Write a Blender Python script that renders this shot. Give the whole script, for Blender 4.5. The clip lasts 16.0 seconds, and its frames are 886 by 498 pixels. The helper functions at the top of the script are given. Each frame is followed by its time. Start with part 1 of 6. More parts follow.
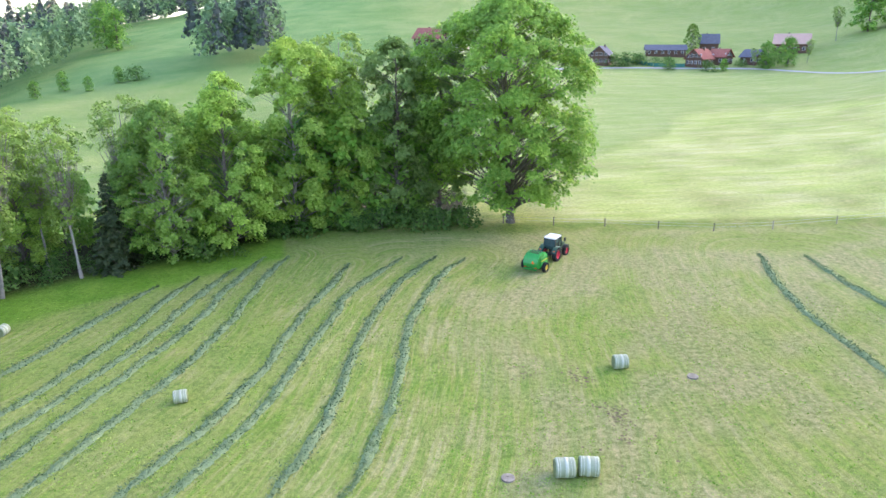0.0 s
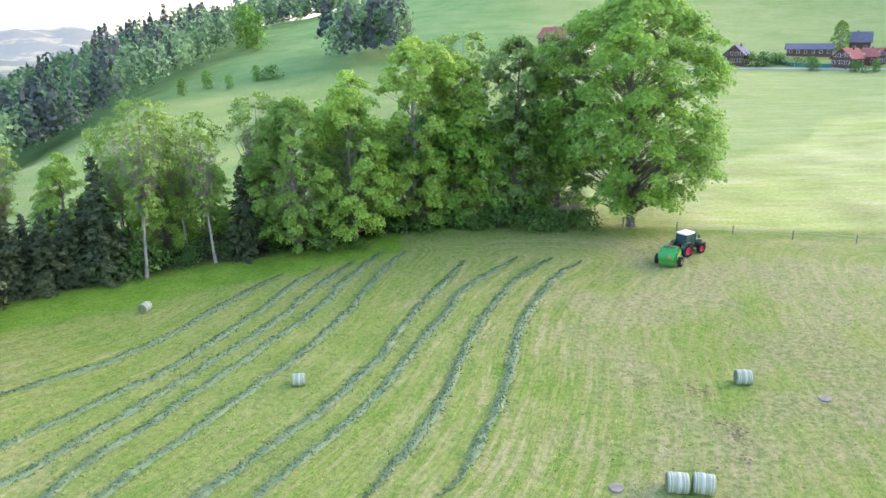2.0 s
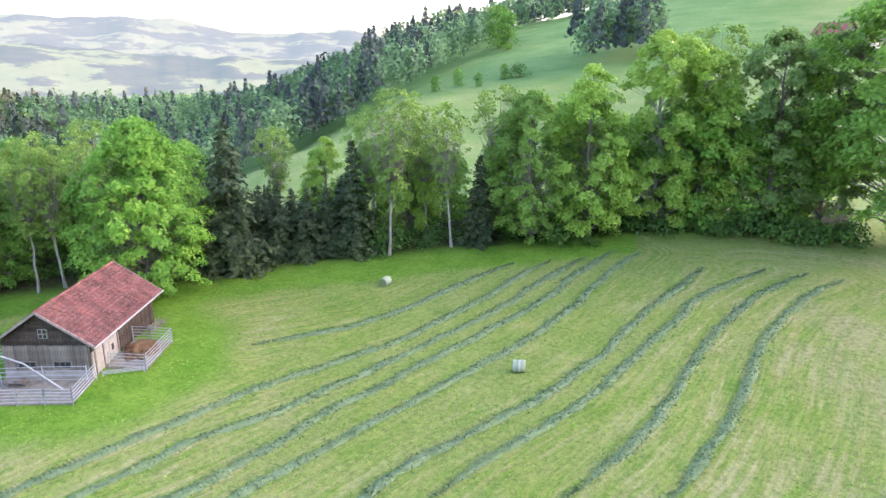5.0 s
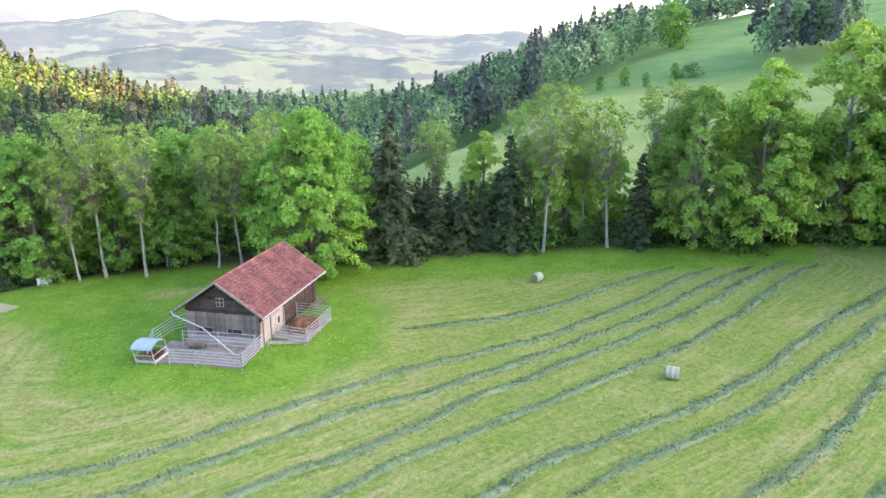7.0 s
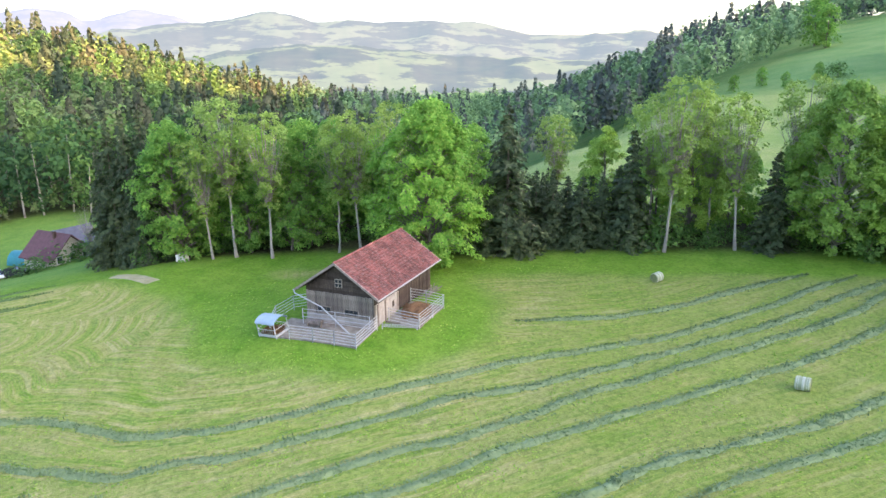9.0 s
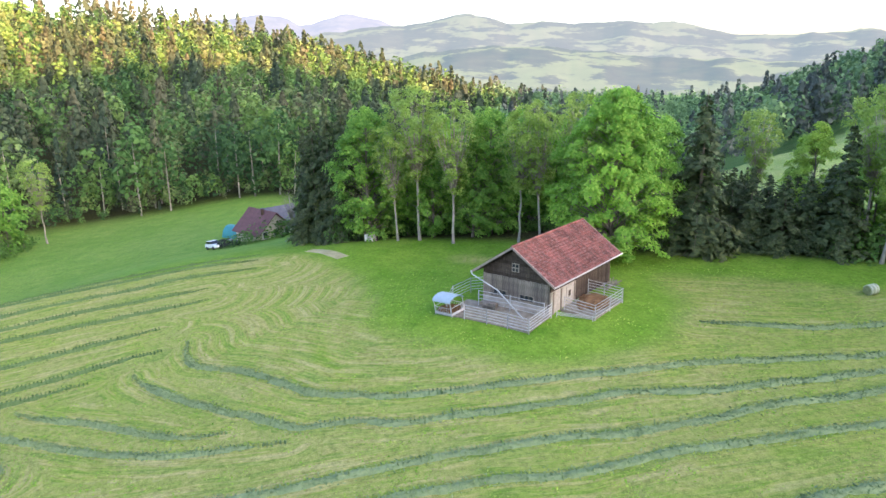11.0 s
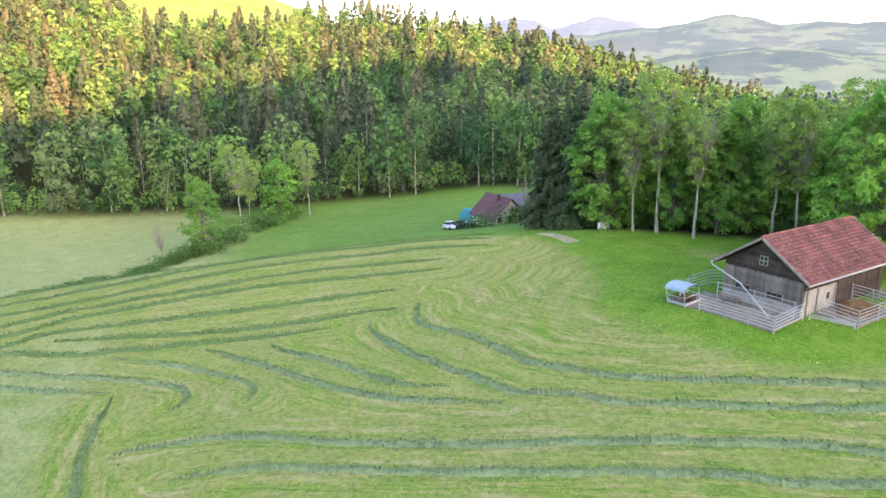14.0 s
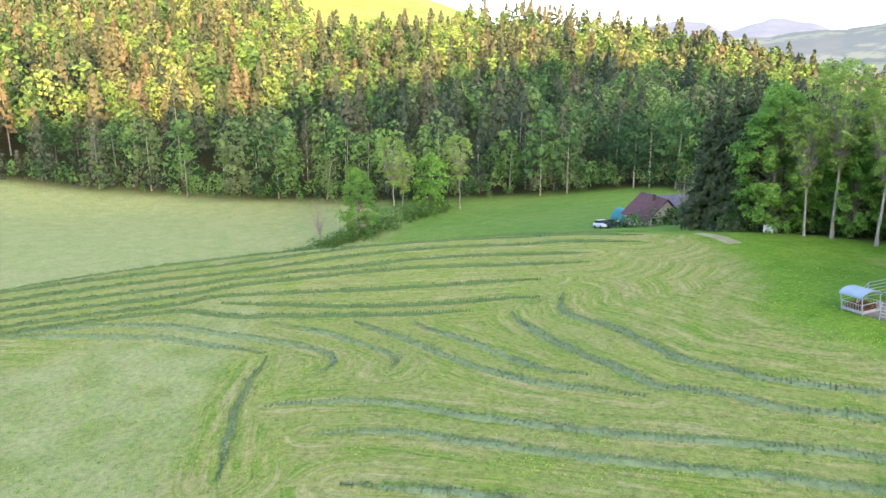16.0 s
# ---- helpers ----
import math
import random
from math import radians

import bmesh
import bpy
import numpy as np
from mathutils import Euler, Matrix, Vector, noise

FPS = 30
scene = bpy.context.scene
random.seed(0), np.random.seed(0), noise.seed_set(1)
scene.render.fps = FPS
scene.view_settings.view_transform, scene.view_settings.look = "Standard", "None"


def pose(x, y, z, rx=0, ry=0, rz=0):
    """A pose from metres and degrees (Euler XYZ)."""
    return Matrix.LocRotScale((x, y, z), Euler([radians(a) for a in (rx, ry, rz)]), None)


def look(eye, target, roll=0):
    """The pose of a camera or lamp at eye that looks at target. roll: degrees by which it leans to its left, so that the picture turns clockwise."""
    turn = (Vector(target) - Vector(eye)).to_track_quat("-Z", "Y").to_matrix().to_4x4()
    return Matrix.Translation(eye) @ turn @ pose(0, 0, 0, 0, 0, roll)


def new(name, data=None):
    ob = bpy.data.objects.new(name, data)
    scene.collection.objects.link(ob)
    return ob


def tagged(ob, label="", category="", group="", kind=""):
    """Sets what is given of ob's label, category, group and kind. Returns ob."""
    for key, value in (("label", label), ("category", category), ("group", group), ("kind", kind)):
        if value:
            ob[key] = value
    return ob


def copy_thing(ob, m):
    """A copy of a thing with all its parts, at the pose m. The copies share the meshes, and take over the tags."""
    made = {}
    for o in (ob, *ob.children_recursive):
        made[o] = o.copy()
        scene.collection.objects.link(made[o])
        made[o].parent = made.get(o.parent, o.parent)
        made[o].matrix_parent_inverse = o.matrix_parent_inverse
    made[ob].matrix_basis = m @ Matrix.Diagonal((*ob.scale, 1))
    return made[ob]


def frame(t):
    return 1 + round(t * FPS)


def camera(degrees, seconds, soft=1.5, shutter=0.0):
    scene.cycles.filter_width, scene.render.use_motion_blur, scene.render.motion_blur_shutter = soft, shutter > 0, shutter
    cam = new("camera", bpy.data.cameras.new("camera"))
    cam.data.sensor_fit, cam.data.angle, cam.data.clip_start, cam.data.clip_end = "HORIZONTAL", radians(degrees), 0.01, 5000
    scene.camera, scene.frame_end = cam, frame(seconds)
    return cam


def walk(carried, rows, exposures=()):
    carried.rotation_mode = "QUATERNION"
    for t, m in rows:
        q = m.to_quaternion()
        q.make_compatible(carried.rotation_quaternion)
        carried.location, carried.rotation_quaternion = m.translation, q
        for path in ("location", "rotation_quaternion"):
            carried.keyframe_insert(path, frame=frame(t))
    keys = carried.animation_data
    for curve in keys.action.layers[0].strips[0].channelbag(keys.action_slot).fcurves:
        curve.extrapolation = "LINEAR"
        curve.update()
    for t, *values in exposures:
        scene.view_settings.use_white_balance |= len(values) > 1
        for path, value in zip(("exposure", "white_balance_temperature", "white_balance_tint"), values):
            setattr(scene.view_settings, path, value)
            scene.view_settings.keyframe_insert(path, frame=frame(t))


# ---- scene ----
# camera: a drone that sinks on the spot while it turns to its left
cam = camera(64.0, 16.0)
PATH = [
    (0, 0, 0, 26, 74, -0, 0),
    (0.5, -0.017, -0.005, 25.984, 74.01, -0.026, 2.088),
    (1, -0.034, -0.001, 25.965, 74.058, 0.072, 4.972),
    (1.5, -0.042, -0.014, 25.952, 74.022, 0.001, 7.279),
    (2, 0, -0.002, 25.87, 74.016, 0.147, 9.626),
    (2.5, -0.025, -0.031, 25.799, 74.059, 0.204, 12.412),
    (3, -0.025, -0.022, 25.648, 74.081, 0.219, 15.826),
    (3.5, -0.008, -0.014, 25.523, 74.029, 0.236, 18.922),
    (4, -0.034, 0.001, 25.362, 74.061, 0.34, 22.399),
    (4.5, -0.042, 0.002, 25.213, 74.097, 0.322, 25.487),
    (7, 0.034, 0.049, 24.343, 74.319, 0.558, 41.602),
    (7.5, 0.034, 0.057, 24.157, 74.312, 0.494, 43.728),
    (8, 0.042, 0.043, 23.925, 74.4, 0.491, 46.234),
    (8.5, 0.042, 0.061, 23.684, 74.467, 0.528, 48.525),
    (9, 0.025, 0.001, 23.413, 74.437, 0.516, 51.217),
    (9.5, 0.008, -0.024, 23.114, 74.543, 0.6, 55.268),
    (12, 0.059, -0.066, 21.108, 74.882, 0.51, 72.126),
    (12.5, 0.067, -0.067, 20.706, 75.029, 0.459, 75.233),
    (13, 0.067, -0.08, 20.264, 75.096, 0.383, 78.72),
    (13.5, 0.076, -0.092, 19.857, 75.165, 0.333, 81.811),
    (14, 0.076, -0.089, 19.411, 75.151, 0.344, 85.281),
    (14.5, 0.084, -0.067, 19.002, 75.304, 0.292, 88.267),
    (15, 0.092, -0.058, 18.545, 75.341, 0.194, 91.54),
    (15.5, 0.101, -0.057, 18.152, 75.367, 0.151, 94.426),
    (16, 0.05, -0.055, 17.671, 75.471, 0.056, 97.6),
]
walk(cam, [(t, pose(*p)) for t, *p in PATH], [(0.0, 2.76, 6200, 26), (4.7, 2.76, 6200, 26), (9.0, 2.6, 6280, 22), (12.0, 2.46, 6300, 20), (16.0, 2.46, 6300, 20)])

# ---- light ----
SUN_AZ, SUN_EL = -62.0, 10.2          # degrees left of +y, degrees above the horizon
world = bpy.data.worlds.new("world")
scene.world = world
world.use_nodes = True
wn = world.node_tree.nodes
sky = wn.new("ShaderNodeTexSky")
sky.sky_type, sky.sun_disc = "NISHITA", False
sky.sun_elevation, sky.sun_rotation = radians(SUN_EL + 8), radians(-SUN_AZ)
sky.altitude, sky.air_density, sky.dust_density, sky.ozone_density = 700, 1.0, 4.0, 1.0
world.node_tree.links.new(sky.outputs[0], wn["Background"].inputs[0])
wn["Background"].inputs[1].default_value = 0.15
sun = new("sun", bpy.data.lights.new("sun", "SUN"))
sun.data.energy, sun.data.angle, sun.data.color = 5.0, radians(0.6), (1.0, 0.54, 0.235)
sa, se = radians(SUN_AZ), radians(SUN_EL)
sun_way = Vector((-math.sin(sa) * math.cos(se), math.cos(sa) * math.cos(se), math.sin(se)))
sun.matrix_world = look(sun_way * 900, (0, 0, 0))


# ---- materials ----
def material(name, rough=0.9, spec=0.2, metal=0.0):
    m = bpy.data.materials.new(name)
    m.use_nodes = True
    b = m.node_tree.nodes["Principled BSDF"]
    b.inputs["Roughness"].default_value = rough
    b.inputs["Specular IOR Level"].default_value = spec
    b.inputs["Metallic"].default_value = metal
    return m, m.node_tree, b


def node(nt, kind, **inputs):
    n = nt.nodes.new(kind)
    for k, v in inputs.items():
        sock = n.inputs[k.replace("_", " ")]
        if isinstance(v, bpy.types.NodeSocket):
            nt.links.new(v, sock)
        else:
            sock.default_value = v
    return n


def noise_tex(nt, scale, detail=4.0, rough=0.6, vec=None):
    n = node(nt, "ShaderNodeTexNoise", Scale=scale, Detail=detail, Roughness=rough)
    if vec is None:
        vec = nt.nodes.new("ShaderNodeTexCoord").outputs["Object"]
    nt.links.new(vec, n.inputs["Vector"])
    return n.outputs["Fac"]


def ramp(nt, fac, *stops):
    n = nt.nodes.new("ShaderNodeValToRGB")
    nt.links.new(fac, n.inputs[0])
    e = n.color_ramp.elements
    while len(e) < len(stops):
        e.new(0.5)
    for k, (p, c) in enumerate(stops):
        e[k].position, e[k].color = p, (*c, 1)
    return n.outputs[0]


def mix(nt, fac, a, b, kind="MIX"):
    n = nt.nodes.new("ShaderNodeMix")
    n.data_type, n.blend_type = "RGBA", kind
    for v, s in ((fac, n.inputs[0]), (a, n.inputs[6]), (b, n.inputs[7])):
        if isinstance(v, bpy.types.NodeSocket):
            nt.links.new(v, s)
        else:
            s.default_value = v if isinstance(v, float) else (*v, 1)
    return n.outputs[2]


def bump(nt, b, height, strength=0.5, dist=0.05):
    n = node(nt, "ShaderNodeBump", Height=height, Strength=strength, Distance=dist)
    nt.links.new(n.outputs[0], b.inputs["Normal"])


def mottled(name, dark, light, scale=3.0, rough=0.85, relief=0.3, dist=0.02, spec=0.2, metal=0.0, fine=None):
    """A surface whose colour drifts between two tones at two scales, with a fine relief."""
    m, nt, b = material(name, rough, spec, metal)
    big = noise_tex(nt, scale, 5)
    small = noise_tex(nt, fine or scale * 9, 3)
    c = ramp(nt, big, (0.3, dark), (0.7, light))
    c = mix(nt, 0.35, c, ramp(nt, small, (0.3, dark), (0.7, light)))
    nt.links.new(c, b.inputs["Base Color"])
    bump(nt, b, small, relief, dist)
    return m


def leaf_material(name, tones, glow=0.5, drift=0.12, gloss=0.25):
    """Foliage: each leaf clump has its own tone, whole trees drift, light passes through."""
    m, nt, b = material(name, 0.6 if gloss > 0.1 else 0.95, gloss)
    geo = nt.nodes.new("ShaderNodeNewGeometry")
    c = ramp(nt, geo.outputs["Random Per Island"], *[(k / (len(tones) - 1), (t[0] * 0.86, t[1] * 0.88, t[2] * 0.9)) for k, t in enumerate(tones)])
    info = nt.nodes.new("ShaderNodeObjectInfo")
    hue = node(nt, "ShaderNodeHueSaturation", Color=c)
    mr = node(nt, "ShaderNodeMapRange", Value=info.outputs["Random"])
    mr.inputs["To Min"].default_value, mr.inputs["To Max"].default_value = 0.94, 1.08
    nt.links.new(mr.outputs[0], hue.inputs["Value"])
    patch = ramp(nt, noise_tex(nt, drift, 2), (0.35, (0.84, 0.89, 0.88)), (0.65, (1.14, 1.1, 0.94)))
    c = mix(nt, 1.0, hue.outputs[0], patch, "MULTIPLY")
    nt.links.new(c, b.inputs["Base Color"])
    tr = nt.nodes.new("ShaderNodeBsdfTranslucent")
    nt.links.new(c, tr.inputs[0])
    ms = nt.nodes.new("ShaderNodeMixShader")
    ms.inputs[0].default_value = glow
    nt.links.new(b.outputs[0], ms.inputs[1])
    nt.links.new(tr.outputs[0], ms.inputs[2])
    nt.links.new(ms.outputs[0], nt.nodes["Material Output"].inputs[0])
    return m


LEAF = {
    "oak": leaf_material("oak_leaves", [(0.17, 0.33, 0.045), (0.25, 0.43, 0.065), (0.36, 0.55, 0.1)]),
    "maple": leaf_material("maple_leaves", [(0.17, 0.37, 0.045), (0.24, 0.46, 0.065), (0.34, 0.55, 0.1)]),
    "lime": leaf_material("lime_leaves", [(0.26, 0.43, 0.06), (0.37, 0.55, 0.09), (0.5, 0.66, 0.14)]),
    "beech": leaf_material("beech_leaves", [(0.12, 0.28, 0.045), (0.19, 0.38, 0.06), (0.28, 0.48, 0.09)]),
    "ash": leaf_material("young_ash_leaves", [(0.21, 0.34, 0.065), (0.29, 0.43, 0.09), (0.38, 0.51, 0.13)]),
    "hornbeam": leaf_material("hornbeam_leaves", [(0.18, 0.3, 0.08), (0.25, 0.38, 0.1), (0.33, 0.46, 0.14)]),
    "bronze": leaf_material("bronze_young_leaves", [(0.17, 0.31, 0.05), (0.24, 0.4, 0.07), (0.33, 0.49, 0.1)]),
    "spruce": leaf_material("spruce_needles", [(0.045, 0.075, 0.03), (0.07, 0.1, 0.04), (0.11, 0.14, 0.055)], 0.2),
    "shrub": leaf_material("shrub_leaves", [(0.07, 0.16, 0.03), (0.11, 0.22, 0.045), (0.17, 0.3, 0.065)]),
}
BARK = mottled("grey_bark", (0.1, 0.085, 0.065), (0.24, 0.21, 0.17), 1.2, 0.95, 0.8, 0.05)
PALE_BARK = mottled("pale_bark", (0.16, 0.145, 0.12), (0.38, 0.35, 0.3), 1.0, 0.95, 0.6, 0.04)


# ---- mesh helpers ----
def mesh_of(name, verts, faces, mat, smooth=False):
    """A mesh from arrays: verts (n, 3), faces (m, 3 or 4)."""
    verts, faces = np.asarray(verts, np.float32), np.asarray(faces, np.int32)
    me = bpy.data.meshes.new(name)
    k = faces.shape[1]
    me.vertices.add(len(verts)), me.loops.add(faces.size), me.polygons.add(len(faces))
    me.vertices.foreach_set("co", verts.ravel())
    me.loops.foreach_set("vertex_index", faces.ravel())
    me.polygons.foreach_set("loop_start", np.arange(0, faces.size, k, dtype=np.int32))
    me.update(calc_edges=True)
    me.materials.append(mat)
    me.polygons.foreach_set("use_smooth", np.full(len(faces), smooth))
    return me


def under(name, me, parent, label=""):
    ob = new(name, me)
    ob.parent = parent
    return tagged(ob, label) if label else ob


def part(name, bm, mat, parent, label=""):
    me = bpy.data.meshes.new(name)
    bm.to_mesh(me)
    bm.free()
    me.materials.append(mat)
    return under(name, me, parent, label)


def tubes(lines, sides=6):
    """Tapered tubes along lines of (points, radii): arrays of verts and quads."""
    vs, fs, n = [], [], 0
    ang = np.arange(sides) * 2 * math.pi / sides
    for pts, rad in lines:
        pts, rad = np.asarray(pts, float), np.asarray(rad, float)
        d = np.gradient(pts, axis=0)
        d /= np.linalg.norm(d, axis=1, keepdims=True) + 1e-9
        ref = np.where(np.abs(d[:, 2:]) > 0.9, [[1.0, 0, 0]], [[0, 0, 1.0]])
        u = np.cross(d, ref)
        u /= np.linalg.norm(u, axis=1, keepdims=True) + 1e-9
        w = np.cross(d, u)
        ring = pts[:, None] + rad[:, None, None] * (np.cos(ang)[None, :, None] * u[:, None] + np.sin(ang)[None, :, None] * w[:, None])
        vs.append(ring.reshape(-1, 3))
        i = np.arange(len(pts) - 1)[:, None] * sides
        j = np.arange(sides)[None]
        a, b = i + j, i + (j + 1) % sides
        fs.append((np.stack([a, b, b + sides, a + sides], -1).reshape(-1, 4)) + n)
        n += len(pts) * sides
    return np.concatenate(vs), np.concatenate(fs)


def cards(rng, centre, size, up=0.6, long=1.5, facing=None, loose=0.45):
    """Leaf clumps: one small diamond for each centre, turned at random or roughly facing a given way."""
    n = len(centre)
    nor = rng.normal(size=(n, 3)) + [0, 0, up] if facing is None else facing + rng.normal(size=(n, 3)) * loose + [0, 0, up]
    nor /= np.linalg.norm(nor, axis=1, keepdims=True)
    u = np.cross(nor, rng.normal(size=(n, 3)))
    u /= np.linalg.norm(u, axis=1, keepdims=True) + 1e-9
    w = np.cross(nor, u)
    s = (size * rng.uniform(0.6, 1.3, n))[:, None]
    v = np.stack([centre - u * s * 0.5 * long, centre - w * s * 0.5, centre + u * s * 0.5 * long, centre + w * s * 0.5], 1)
    return v.reshape(-1, 3), np.arange(4 * n).reshape(n, 4)


# ---- the lie of the land ----
# Heights on rings round the middle of the field: (degrees left of +y, height).
# Crests toward the sun, out of view, are raised to block it.
LAND = [
    (40, None), (88, None),
    (110, [(-180, 1), (-60, 5), (-20, 3.4), (-5, 3), (10, 1.5), (25, 0), (45, -1.5), (60, -3), (70, -4), (80, -6), (90, -7.5), (100, -11), (110, -14), (140, -14), (160, -6), (180, 1)]),
    (130, [(-180, 2), (-60, 8), (-20, 4.5), (-5, 3), (10, 0), (25, -3), (45, -5), (60, -6), (70, -6.5), (80, -10.5), (90, -13), (110, -18.5), (140, -17), (160, -8), (180, 2)]),
    (200, [(-180, 4), (-60, 30), (-40, 16), (-30, 10), (-20, 8), (-5, 7), (10, 2), (25, -1), (40, -1), (50, -16), (60, -18), (72, -16), (80, -13), (92, -19), (110, -21.5), (130, -18), (180, 4)]),
    (300, [(-180, 5), (-60, 70), (-40, 32), (-30, 17.5), (-20, 15.5), (-5, 19), (10, 18), (25, 7), (33, 4), (40, -16), (50, -38), (60, -30), (72, -16), (80, -8), (92, -8), (110, -6), (130, 2), (180, 5)]),
    (450, [(-180, 8), (-60, 135), (-40, 72), (-28, 40), (-20, 38), (-5, 44), (10, 40), (25, 24), (33, 2), (40, -30), (50, -54), (60, -38), (72, -6), (80, 12), (92, 18), (110, 24), (130, 30), (180, 8)]),
    (620, [(-180, 12), (-100, 120), (-75, 145), (-66, 145), (-58, 172), (-45, 195), (-32, 135), (-20, 90), (-5, 84), (10, 66), (22, 44), (31, 26), (35, 8), (39, -12), (44, -32), (50, -50), (55, -48), (62, -26), (70, 0), (80, 26), (92, 40), (110, 60), (130, 60), (180, 12)]),
    (900, [(-180, 20), (-60, 170), (-48, 190), (-36, 195), (-20, 185), (-8, 130), (10, 90), (22, 40), (31, -10), (42, -45), (55, -52), (70, -22), (80, 0), (92, 50), (98, 90), (104, 112), (110, 95), (130, 90), (180, 20)]),
    (1500, [(-180, 60), (-60, 120), (0, 80), (30, -30), (42, -40), (60, -40), (75, -30), (90, 20), (130, 60), (180, 60)]),
    (4800, [(-180, 60), (0, 60), (40, -40), (90, -20), (130, 40), (180, 60)]),
]
RADII = np.concatenate([[0.0, 6, 12, 18], np.geomspace(24, 4800, 236)])
AZIM = np.arange(-180, 180.01, 0.6)


def field_plane(x, y):
    """The hay field: a tilted plane with the barn's knoll and a dip behind it."""
    knoll = 1.6 * np.exp(-((x + 54) ** 2 + (y - 31) ** 2) / 200)
    return 0.011 * x + 0.055 * y - 2.48 + knoll - 1.2 * np.exp(-((x + 62) ** 2 + (y + 10) ** 2) / 500)


def blur(a, times, axis, wrap):
    for _ in range(times):
        pad = np.pad(a, [(1, 1) if k == axis else (0, 0) for k in (0, 1)], mode="wrap" if wrap else "edge")
        lo = np.take(pad, range(0, a.shape[axis]), axis)
        hi = np.take(pad, range(2, a.shape[axis] + 2), axis)
        a = 0.25 * lo + 0.5 * a + 0.25 * hi
    return a


def lay_land():
    az, rr = np.radians(AZIM)[:, None], RADII[None]
    px, py = -np.sin(az) * rr, np.cos(az) * rr
    plane = field_plane(px, py)
    knots = []
    for r, table in LAND:
        if table is None:
            knots.append(field_plane(-np.sin(az[:, 0]) * r, np.cos(az[:, 0]) * r))
        else:
            t = np.array(table, float)
            knots.append(np.interp(AZIM, t[:, 0], t[:, 1]))
    knots = blur(np.stack(knots, 1), 12, 0, True)
    lr = np.log([r for r, _ in LAND])
    g = np.stack([np.interp(np.log(np.maximum(RADII, 1)), lr, k) for k in knots])
    g = blur(blur(g, 8, 1, False), 8, 0, False)
    keep = np.clip((99 - rr) / 12, 0, 1)
    keep = keep * keep * (3 - 2 * keep)
    g = g * (1 - keep) + plane * keep
    rough = np.array([[noise.noise(Vector((x / 38, y / 38, 0.3))) for x, y in zip(a, b)] for a, b in zip(px, py)])
    rough2 = np.array([[noise.noise(Vector((x / 260, y / 260, 4.3))) for x, y in zip(a, b)] for a, b in zip(px, py)])
    g += rough * np.clip((rr - 60) / 400, 0.1, 1.2) * 0.9 + rough2 * np.clip((rr - 250) / 900, 0, 1) ** 1.2 * 34
    return px, py, g


GX, GY, GZ = lay_land()


def ground_z(x, y):
    """Height of the ground at arrays (or numbers) x, y."""
    x, y = np.asarray(x, float), np.asarray(y, float)
    a = (np.degrees(np.arctan2(-x, y)) + 180) / 0.6
    r = np.interp(np.hypot(x, y), RADII, np.arange(len(RADII)))
    i, j = np.clip(a.astype(int), 0, len(AZIM) - 2), np.clip(r.astype(int), 0, len(RADII) - 2)
    u, v = a - i, r - j
    return (GZ[i, j] * (1 - u) + GZ[i + 1, j] * u) * (1 - v) + (GZ[i, j + 1] * (1 - u) + GZ[i + 1, j + 1] * u) * v


def polar(az, r):
    a = np.radians(az)
    return -np.sin(a) * r, np.cos(a) * r


